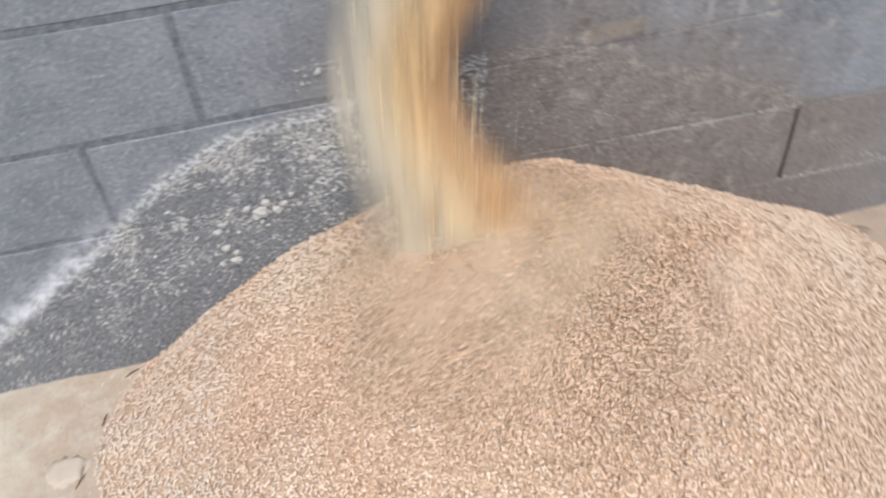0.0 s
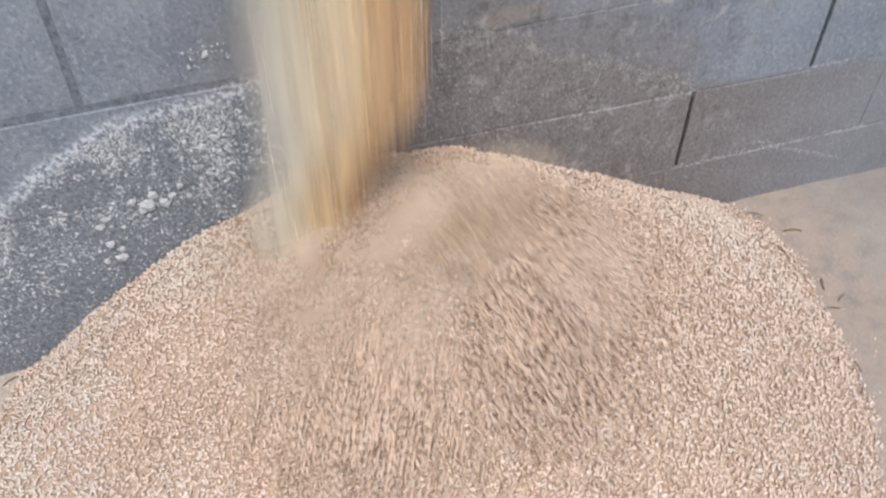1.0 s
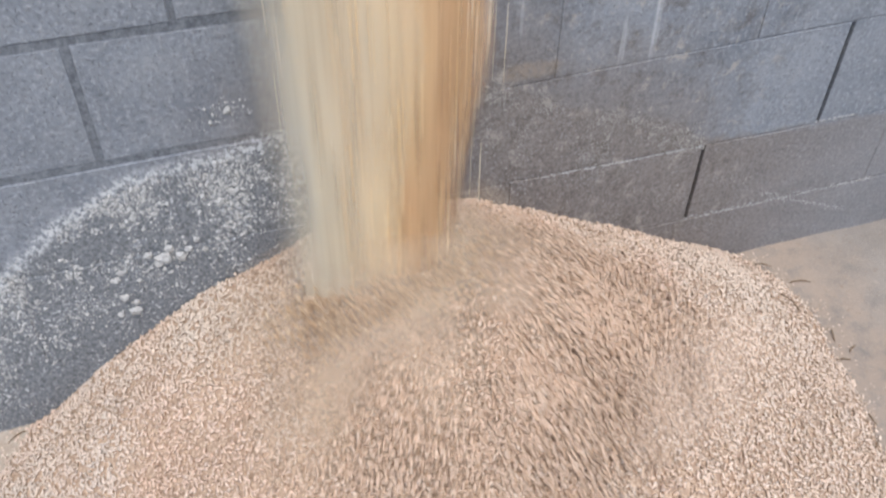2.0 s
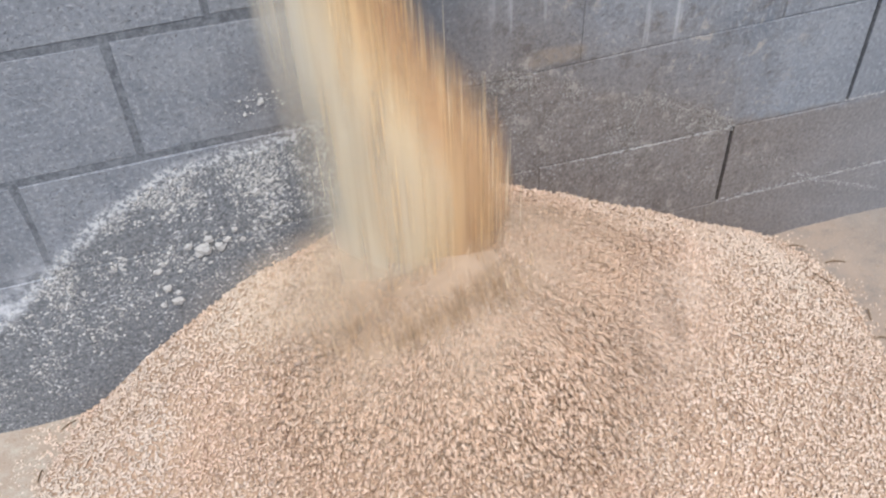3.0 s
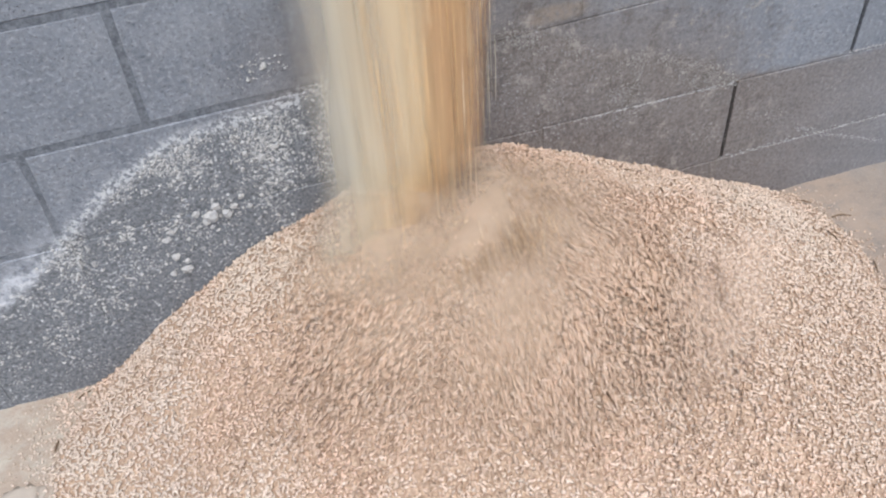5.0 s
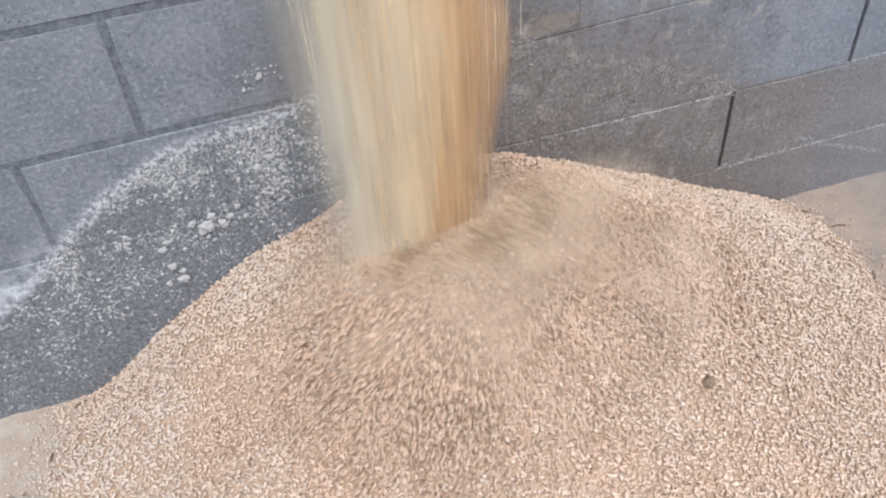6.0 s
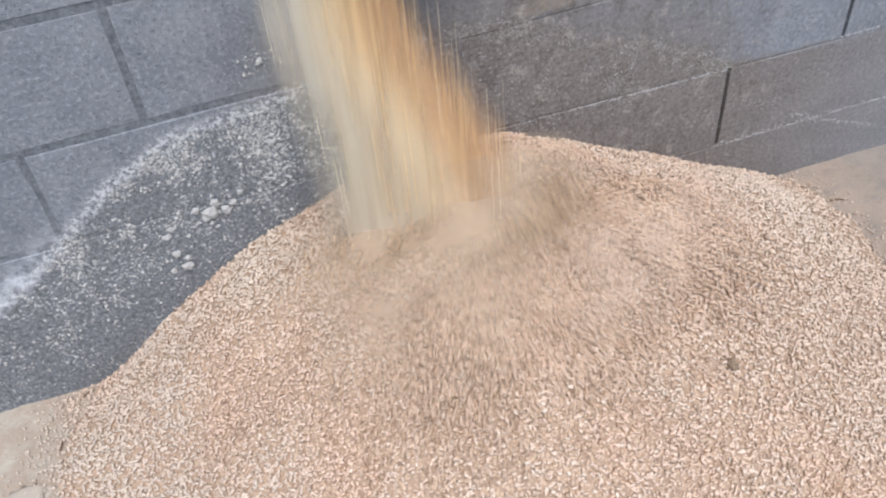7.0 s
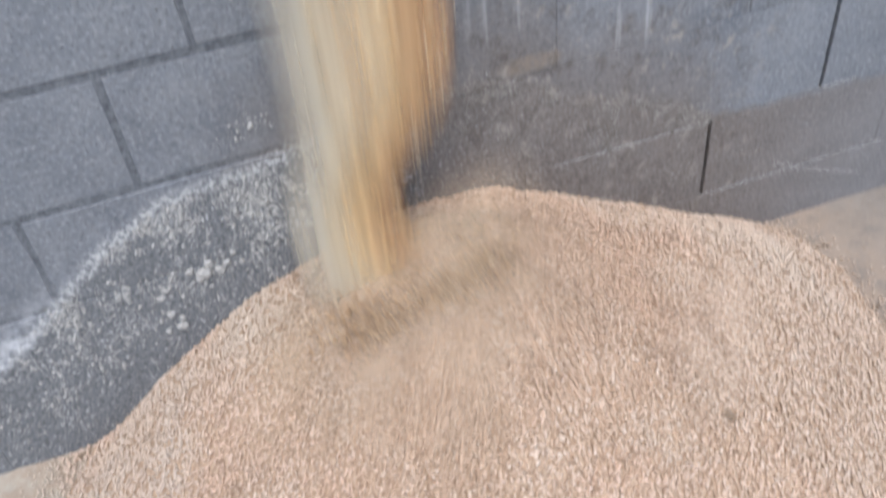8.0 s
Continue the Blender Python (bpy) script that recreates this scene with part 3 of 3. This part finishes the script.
# pale dust lying along joints and old heap lines
def dust_ridge(points, width, seed):
    rng = np.random.default_rng(seed)
    p, s = [], []
    for (ax, az), (bx, bz) in zip(points, points[1:]):
        n = int(math.hypot(bx - ax, bz - az) * 700)
        for f in rng.random(n):
            p.append((ax + (bx - ax) * f, -0.0004, az + (bz - az) * f + rng.normal(0, width)))
            s.append(rng.uniform(0.0008, 0.0034))
    p, s = np.array(p), np.array(s)
    x = np.tile([1.0, 0, (points[-1][1] - points[0][1]) / (points[-1][0] - points[0][0])], (len(p), 1))
    x /= np.linalg.norm(x, axis=1, keepdims=True)
    y = np.tile([0, -1.0, 0], (len(p), 1))
    ax = np.stack([x * 2.2, np.cross(y, x) * 0.8, y * 0.5], 1) * s[:, None, None]
    me = strew("dust_ridge", bit_shape(), p, ax, SETTLED, smooth=False)
    tagged(new("dust_ridge", me), "thin pale line of dust settled on the block joint", "dust", kind="stuff")


dust_ridge([(-0.34, 0.192), (0.0, 0.188)], 0.0016, 1)
dust_ridge([(0.0, 0.0), (0.25, -0.003), (0.46, -0.004)], 0.0026, 2)
dust_ridge([(0.17, 0.03), (0.24, -0.008), (0.34, -0.05), (0.42, -0.085)], 0.0042, 3)
dust_ridge([(0.245, 0.190), (0.34, 0.189)], 0.0016, 4)


# ---------------------------------------------------------------- straw and lumps on the heap's foot
def build_straw():
    rng = random.Random(8)
    spots = [(0.156, -0.193, -72, 0.055), (0.245, -0.122, -10, 0.045), (0.19, -0.06, -35, 0.035), (0.222, -0.27, 70, 0.03), (0.205, -0.33, -20, 0.026),
             (0.24, -0.31, 30, 0.025), (0.16, -0.47, 80, 0.028), (0.13, -0.52, 40, 0.022), (-1.34, -0.02, 20, 0.03), (-1.39, -0.12, 70, 0.028), (-1.43, -0.24, 50, 0.03)]
    for x, y, turn, length in spots:
        bm = bmesh.new()
        rings = []
        for i in range(6):
            f = i / 5 - 0.5
            c = Vector((f * length, 0.05 * length * math.sin(f * 3 + x * 9), 0.05 * length * math.cos(f * 4)))
            rad = 0.0016 * (1 - 0.5 * abs(f))
            rings.append([bm.verts.new(c + Vector((0, rad * math.cos(a), rad * math.sin(a)))) for a in (0, 1.26, 2.51, 3.77, 5.03)])
        for a, b in zip(rings, rings[1:]):
            for i in range(5):
                bm.faces.new((a[i], a[(i + 1) % 5], b[(i + 1) % 5], b[i]))
        bm.faces.new(list(reversed(rings[0])))
        bm.faces.new(rings[-1])
        ob = part("straw_stalk", bm, HUSK)
        ob.matrix_basis = pose(x, y, max(float(heap_z(x, y)), ground_z(x, y)) + 0.003, rng.uniform(-8, 8), rng.uniform(-8, 8), turn)
        tagged(ob, "short brown straw stalk lying in grain dust", "straw", group="straw at the heap's foot")


build_straw()
mound = new("dust_mound", clod_mesh("dust_mound", 0.085, heaped_mat(), 2.2, 0.8))
for vert in mound.data.vertices:
    vert.co.z *= 0.22
for poly in mound.data.polygons:
    poly.use_smooth = True
mound.matrix_basis = pose(-1.455, -0.215, -0.152, 0, 0, 30)
tagged(mound, "small pale mound of dust on the ground", "dust mound")
lump = new("damp_clod", clod_mesh("damp_clod", 0.020, DARKLUMP, 4.0, 0.8))
tagged(lump, "dark brown damp clod lying on the grain heap", "clod")


# ---------------------------------------------------------------- falling grain
SX, SY, SZ = -0.700, -0.195, 0.265    # where the stream meets the heap
FALL, BEAT, FIRST = 3.4, 0.3058, -0.02    # speed of the fall, time from pulse to pulse, the first pulse
PIECE = FALL * BEAT / 3
# the outline of one pulse: height along it, left edge, right edge
PULSE = [(-0.52, -0.084, 0.088), (-0.46, -0.086, 0.110), (-0.30, -0.084, 0.118), (-0.12, -0.090, 0.138), (0.0, -0.100, 0.160),
         (0.08, -0.105, 0.150), (0.15, -0.112, 0.110), (0.22, -0.120, 0.056), (0.30, -0.122, 0.018), (0.38, -0.108, 0.012), (0.44, -0.090, 0.036), (0.52, -0.084, 0.088)]
MIDDLE = {"front": -PIECE, "full": 0.0, "thin": PIECE}


def pulse_edges(kind, z):
    c = (np.asarray(z) + MIDDLE[kind])
    h = [p[0] for p in PULSE]
    return np.interp(c, h, [p[1] for p in PULSE]), np.interp(c, h, [p[2] for p in PULSE])


def slivers(name, p, rng, width, length, material):
    """Upright slivers of dust, blurred together by their fall."""
    n = len(p)
    w = np.clip(rng.lognormal(0, 0.3, n), 0.5, 2.2)
    ax = np.zeros((n, 3, 3))
    turn = rng.random(n) * 6.3
    ax[:, 0, 0], ax[:, 0, 1] = np.cos(turn) * width * w, np.sin(turn) * width * w
    ax[:, 1, 0], ax[:, 1, 1] = -np.sin(turn) * width * w, np.cos(turn) * width * w
    ax[:, 2, 2] = length * rng.uniform(0.6, 1.4, n)
    return strew(name, speck_shape(), p, ax, material)


def gush_points(kind, n, rng, cords):
    """Places within a third of a pulse; half of them bunch up along a few cords."""
    z = rng.uniform(-PIECE / 2, PIECE / 2, n)
    a, b = pulse_edges(kind, z)
    f = np.where(rng.random(n) < 0.5, rng.choice(cords, n) + rng.normal(0, 0.04, n), rng.beta(1.7, 1.7, n))
    f = np.clip(f, 0.03, 0.97)
    return np.stack([a + (b - a) * f, rng.normal(0, 0.030, n) * np.sqrt(4 * f * (1 - f)), z], 1)


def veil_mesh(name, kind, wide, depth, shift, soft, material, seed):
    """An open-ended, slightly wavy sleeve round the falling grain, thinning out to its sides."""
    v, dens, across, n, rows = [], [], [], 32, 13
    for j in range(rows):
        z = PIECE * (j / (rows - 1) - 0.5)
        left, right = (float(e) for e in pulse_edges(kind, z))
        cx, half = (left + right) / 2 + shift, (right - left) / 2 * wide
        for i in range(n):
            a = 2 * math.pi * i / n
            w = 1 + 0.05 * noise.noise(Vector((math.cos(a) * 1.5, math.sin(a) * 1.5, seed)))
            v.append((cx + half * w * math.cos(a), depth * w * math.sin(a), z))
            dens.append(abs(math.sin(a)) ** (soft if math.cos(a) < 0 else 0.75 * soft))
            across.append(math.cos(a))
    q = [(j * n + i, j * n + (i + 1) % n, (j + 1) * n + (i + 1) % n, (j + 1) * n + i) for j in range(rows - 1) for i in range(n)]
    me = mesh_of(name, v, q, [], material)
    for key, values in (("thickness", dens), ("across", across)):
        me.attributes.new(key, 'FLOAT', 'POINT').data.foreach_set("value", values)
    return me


def gush_meshes(kind, seed):
    rng = np.random.default_rng(seed)
    cords = rng.uniform(0.08, 0.92, 7)
    share = {"thin": 0.6, "front": 1.0, "full": 1.0}[kind]
    p = gush_points(kind, int(420 * share), rng, cords)
    n = len(p)
    d = rng.normal(0, 0.25, (n, 3))
    d[:, 2] = 1
    d /= np.linalg.norm(d, axis=1, keepdims=True)
    sd = np.cross(d, [0, 1.0, 0])
    sd /= np.linalg.norm(sd, axis=1, keepdims=True)
    s = np.clip(rng.normal(1, 0.15, n), 0.6, 1.4)
    ax = np.stack([d * 0.0088, sd * 0.0044, np.cross(d, sd) * 0.0040], 1) * s[:, None, None]
    grains = strew("kernel_shower", speck_shape(), p, ax * 1.1, FRESH)
    meal = slivers("meal", gush_points(kind, int(500 * share), rng, cords), rng, 0.0018, 0.026, MEAL)
    m = 50
    z = rng.uniform(-PIECE / 2, PIECE / 2, m)
    left, right = pulse_edges(kind, z)
    x = np.where(rng.random(m) < 0.5, left + rng.normal(0.01, 0.018, m), right + rng.normal(-0.01, 0.012, m))
    dust = slivers("dust", np.stack([x, rng.normal(0, 0.035, m), z], 1), rng, 0.0012, 0.026, MOTE)
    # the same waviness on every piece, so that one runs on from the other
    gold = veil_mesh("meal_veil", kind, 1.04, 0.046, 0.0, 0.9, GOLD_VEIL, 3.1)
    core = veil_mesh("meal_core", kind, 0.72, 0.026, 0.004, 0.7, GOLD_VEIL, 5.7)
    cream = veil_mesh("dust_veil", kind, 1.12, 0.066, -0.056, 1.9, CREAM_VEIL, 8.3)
    return grains, meal, dust, gold, core, cream


def build_stream():
    kinds = {k: [gush_meshes(k, 20 + 7 * i + j) for j in range(3)] for i, k in enumerate(("thin", "front", "full"))}
    made = []
    order = ("full", "thin", "front")
    for k in range(-3, 84):
        kind = order[k % 3]
        grains, meal, dust, gold, core, cream = kinds[kind][(k // 3) % 3]
        ob = new("grain_gush")
        g = new("kernel_shower", grains)
        g.parent = ob
        tagged(g, kind="stuff")
        tagged(ob, {"thin": "thin trickle of golden barley falling from above", "front": "leading edge of a gush of falling golden barley",
                    "full": "thick gush of golden barley falling onto the heap"}[kind], "falling grain", group="gushes of falling grain")
        f = new("meal", meal)
        f.parent = ob
        tagged(f, "golden grain meal falling with the kernels", kind="stuff")
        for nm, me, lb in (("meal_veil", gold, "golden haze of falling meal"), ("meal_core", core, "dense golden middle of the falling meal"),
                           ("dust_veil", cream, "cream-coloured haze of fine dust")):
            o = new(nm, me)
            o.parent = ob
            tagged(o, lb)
        d = new("dust", dust)
        d.parent = ob
        tagged(d, "pale veil of falling grain dust", kind="stuff")
        made.append((ob, FIRST + k * BEAT / 3))
    return made


gushes = build_stream()


# kernels that run down the flank below the stream
def build_slides():
    made = []
    rng = np.random.default_rng(77)
    fans = []
    for i, az in enumerate((-150, -120, -95, -70, -45, -20)):
        n = 2200
        a = radians(az) + rng.normal(0, 0.34, n)
        r = np.clip(rng.normal(0.20, 0.08, n), 0.06, 0.44) + rng.uniform(0, 0.02, n)
        x, y = CX + r * np.cos(a), CY + r * np.sin(a)
        z = heap_z(x, y) + np.abs(rng.normal(0.003, 0.003, n))
        c = np.array([CX + 0.17 * math.cos(radians(az)), CY + 0.17 * math.sin(radians(az)), 0])
        c[2] = float(heap_z(c[0], c[1]))
        ax = frames_about(heap_normal(x, y), np.full(n, radians(az)) + rng.normal(0, 1.3, n), rng, 0.5)
        s = np.clip(rng.normal(1, 0.15, n), 0.6, 1.4)
        ax = ax * np.stack([0.0086 * s, 0.0054 * s, 0.0046 * s], 1)[:, :, None]
        me = strew("grain_slide", kernel_shape(3), np.stack([x, y, z], 1) - c, ax, RUNNING)
        fans.append((me, c, radians(az)))
    for k in range(-1, 27):
        for side in (0, 1, 2):
            me, c, az = fans[(3 * k + 2 * side + k // 2) % 6]
            ob = new("grain_slide", me)
            tagged(ob, "loose barley kernels running down the heap", "sliding grain", group="runs of sliding grain", kind="stuff")
            made.append((ob, c, az, 0.3 * k + 0.1 * side))
    return made


slides = build_slides()


# kernels that bounce away from the point of impact, their shade in the colour
def build_splashes():
    rng = np.random.default_rng(91)
    made, meshes = [], []
    for i in range(3):
        n = 1300
        a = radians(-100) + rng.normal(0, 0.9, n)
        r = np.clip(rng.normal(0.100, 0.024, n), 0.03, 0.17)
        x, y = 1.35 * r * np.cos(a) + 0.02, 0.75 * r * np.sin(a)
        z = heap_z(SX + x, SY + y) - SZ + np.abs(rng.normal(0.008, 0.012, n))
        d = rng.normal(0, 1, (n, 3))
        d /= np.linalg.norm(d, axis=1, keepdims=True)
        e = np.cross(d, rng.normal(0, 1, (n, 3)))
        e /= np.linalg.norm(e, axis=1, keepdims=True)
        ax = np.stack([d * 0.0082, e * 0.0043, np.cross(d, e) * 0.0038], 1)
        meshes.append(strew("grain_splash", kernel_shape(3), np.stack([x, y, z], 1), ax, SHADED_GRAIN))
    for k in range(-2, 53):
        ob = new("grain_splash", meshes[k % 3])
        tagged(ob, "barley kernels, coloured brown as if shaded, bouncing where the stream lands", "bouncing grain", group="splashes of grain", kind="stuff")
        made.append((ob, FIRST + BEAT / 2 * k))
    return made


splashes = build_splashes()


# dust that billows out where the stream strikes
def puff_mat(name, colour, most, low):
    k = Mat(name)
    oc = k.coords("Object")
    x, y, z = k.split(oc)
    u, w = k.math('DIVIDE', x, 0.24), k.math('DIVIDE', z, 0.12)
    core = k.math('MAXIMUM', k.math('SUBTRACT', 1.0, k.math('ADD', k.math('MULTIPLY', u, u), k.math('MULTIPLY', w, w))), 0.0)
    ragged = k.step(k.noise(oc, 9, 4, 0.55, 0.4), 0.22, 0.72, low, 1.0)
    k.finish(colour, 1.0, None, 0.0)
    tr = k.t.nodes.new("ShaderNodeBsdfTransparent")
    mx = k.t.nodes.new("ShaderNodeMixShader")
    k.put(mx.inputs[0], k.math('MULTIPLY', k.math('MULTIPLY', k.step(core, 0.1, 1.0), ragged), most))
    k.t.links.new(tr.outputs[0], mx.inputs[1])
    k.t.links.new(k.bsdf.outputs[0], mx.inputs[2])
    k.t.links.new(mx.outputs[0], k.out.inputs[0])
    return k.m


def build_puffs():
    drift, billow = puff_mat("drifting_dust", (0.60, 0.45, 0.33), 0.36, 0.0), puff_mat("billowing_meal", (0.55, 0.41, 0.275), 0.40, 0.15)
    meshes = []
    for i in range(6):
        bm = bmesh.new()
        bmesh.ops.create_icosphere(bm, subdivisions=3, radius=1.0)
        bmesh.ops.delete(bm, geom=[v for v in bm.verts if v.co.y > -0.12], context='VERTS')
        for v in bm.verts:
            d = 1 + 0.10 * noise.noise(v.co * 2.3 + Vector((i * 5.0, 0, 0)))
            v.co = Vector((v.co.x * 0.24 * d, v.co.y * 0.10 * d, v.co.z * 0.12 * d))
        for f in bm.faces:
            f.smooth = True
        me = bpy.data.meshes.new("dust_puff")
        bm.to_mesh(me)
        bm.free()
        me.materials.append(drift if i < 3 else billow)
        meshes.append(me)
    made = []
    ways = [(-0.26, -0.07, -0.03), (0.24, -0.17, 0.03), (0.03, -0.22, -0.06), (0.30, -0.21, 0.04), (-0.17, -0.18, -0.06), (0.20, -0.17, -0.03)]
    for k in range(-2, 17):
        ob = new("dust_puff", meshes[k % 3])
        tagged(ob, "low puff of pale grain dust over the heap", "dust puff", group="puffs of dust")
        made.append((ob, Vector(ways[(k * 5) % 6]), 0.5 * k + 0.05))
    # smaller clouds that stay about the foot of the stream
    near = [(-0.17, 0.02, 0), (0.06, -0.10, 0), (-0.10, -0.07, 0), (0.13, -0.09, 0)]
    for k in range(-2, 14):
        ob = new("dust_puff", meshes[3 + k % 3])
        tagged(ob, "dense puff of golden meal where the grain lands", "dust puff", group="puffs of dust")
        made.append((ob, Vector(near[(k * 3) % 4]), 0.6 * k + 0.2))
    return made


puffs = build_puffs()


# dust that hangs over the place of impact, in a thin soft shell
def haze_mat():
    k = Mat("hanging_dust")
    oc = k.coords("Object")
    dens = k.t.nodes.new("ShaderNodeAttribute")
    dens.attribute_name = "thickness"
    ragged = k.step(k.noise(oc, 11, 4, 0.55, 0.3), 0.25, 0.7, 0.35, 1.0)
    k.finish(k.mix(k.noise(oc, 6, 3), (0.50, 0.36, 0.245), (0.60, 0.46, 0.325)), 1.0, None, 0.0)
    tr = k.t.nodes.new("ShaderNodeBsdfTransparent")
    mx = k.t.nodes.new("ShaderNodeMixShader")
    k.put(mx.inputs[0], k.math('MULTIPLY', k.math('MULTIPLY', dens.outputs["Fac"], ragged), 0.74))
    k.t.links.new(tr.outputs[0], mx.inputs[1])
    k.t.links.new(k.bsdf.outputs[0], mx.inputs[2])
    k.t.links.new(mx.outputs[0], k.out.inputs[0])
    return k.m


def build_haze():
    mat = haze_mat()
    made = []
    for up, wide, turn in ((0.026, 0.30, 1.0),):
        v, dens, rings, spokes = [], [], 22, 72
        for i in range(rings + 1):
            for j in range(spokes):
                a = 2 * math.pi * j / spokes
                r = wide * i / rings * (1 + 0.12 * math.sin(3 * a + turn) + 0.06 * math.sin(7 * a))
                x, y = SX + 0.03 + 1.1 * r * math.cos(a), min(SY - 0.05 + 0.9 * r * math.sin(a), -0.012)
                f = i / rings
                v.append((x - SX, y - SY, float(heap_z(x, y)) + up * (1 - 0.5 * f)))
                dens.append((1 - f * f) ** 1.3 * (0.45 + 0.55 * min(f / 0.3, 1.0)))
        q = [(i * spokes + j, (i + 1) * spokes + j, (i + 1) * spokes + (j + 1) % spokes, i * spokes + (j + 1) % spokes) for i in range(rings) for j in range(spokes)]
        me = mesh_of("dust_haze", v, q, [], mat)
        me.attributes.new("thickness", 'FLOAT', 'POINT').data.foreach_set("value", dens)
        ob = new("dust_haze", me)
        tagged(ob, "thin tan haze of dust hanging over the grain heap", "dust haze", group="hanging dust")
        made.append((ob, turn))
    return made


hazes = build_haze()

# ---------------------------------------------------------------- blocks of the wall
for a, b, row, rng in wall_blocks:
    piece = new("block", block_mesh(a, b, row, rng))
    piece.parent = wall


# ---------------------------------------------------------------- movement
def clip_rows(rows):
    """Rows within 0 to 8 s, with the ends filled in along the path."""
    ts = [t for t, _ in rows]

    def at(t):
        if t <= ts[0]:
            return rows[0][1]
        for (t0, p0), (t1, p1) in zip(rows, rows[1:]):
            if t <= t1:
                f = (t - t0) / (t1 - t0)
                return tuple(u + (w - u) * f for u, w in zip(p0, p1))
        return rows[-1][1]

    inner = [(t, p) for t, p in rows if 0.02 < t < 7.98]
    return [(t, pose(*p)) for t, p in [(0.0, at(0.0))] + inner + [(8.0, at(8.0))]]


def motions():
    for ob, land in gushes:
        # keys at exact instants, so that the pieces stay end to end
        ts = [(math.floor(land * FPS) + f) / FPS for f in range(-18, 10, 3)]
        walk(ob, clip_rows([(t, (SX, SY, SZ - FALL * (t - land), 0, 0, -28)) for t in ts]))
    for ob, c, az, t in slides:
        d = Vector((math.cos(az), math.sin(az), -SLOPE))
        a, b = c - np.array(d) * 0.03, c + np.array(d) * 0.02
        e = c + np.array(d) * 0.09
        rows = [(t - 0.1, (a[0], a[1], a[2] - 0.20)), (t, (a[0], a[1], a[2] + 0.002)), (t + 0.2, (b[0], b[1], b[2] + 0.004)), (t + 0.55, (e[0], e[1], e[2] + 0.002)), (t + 0.8, (e[0], e[1], e[2] - 0.08))]
        walk(ob, clip_rows(rows))
    for n, (ob, t) in enumerate(splashes):
        side = 0.02 * (n % 3 - 1)
        rows = [(t - 0.13, (SX + side, SY + 0.02, SZ - 0.15)), (t - 0.03, (SX + side, SY, SZ - 0.01)), (t + 0.06, (SX + 1.5 * side + 0.02, SY - 0.04, SZ + 0.015)),
                (t + 0.16, (SX + 2 * side + 0.03, SY - 0.085, SZ - 0.035)), (t + 0.3, (SX + 2 * side + 0.03, SY - 0.10, SZ - 0.14))]
        walk(ob, clip_rows(rows))
    for n, (ob, d, t) in enumerate(puffs):
        c = Vector((SX + 0.03, SY - 0.03, 0))
        turn = 12 * (n % 5) - 24

        def over(f, up):
            p = c + d * f
            return p.x, p.y, float(heap_z(p.x, p.y)) + up, -62, 0, turn + 30 * f

        walk(ob, clip_rows([(t - 0.1, over(0.1, -0.26)), (t, over(0.3, 0.0)), (t + 0.3, over(0.95, 0.012)), (t + 0.5, over(1.25, 0.012)), (t + 0.7, over(1.35, -0.2))]))
    for ob, turn in hazes:
        walk(ob, [(0.25 * i, pose(SX + 0.012 * turn * math.sin(2.9 * i), SY + 0.008 * math.sin(1.7 * i + turn), 0.004 * math.sin(2.3 * i))) for i in range(33)])
    walk(heap, [(0.0, pose(-0.006, 0, -0.006)), (4.0, pose(0.0, 0, -0.002)), (8.0, pose(0.008, 0, 0.003))])
    spots = [(0.0, -0.50, -0.38, -0.05), (4.7, -0.50, -0.38, -0.05), (5.0, -0.45, -0.43, 0.004), (5.7, -0.362, -0.529, 0.006), (6.5, -0.337, -0.540, 0.006), (7.0, -0.324, -0.556, 0.006), (8.0, -0.314, -0.562, 0.006)]
    walk(lump, [(t, pose(x, y, float(heap_z(x, y)) + up, 0, 0, 40 * t)) for t, x, y, up in spots])


motions()
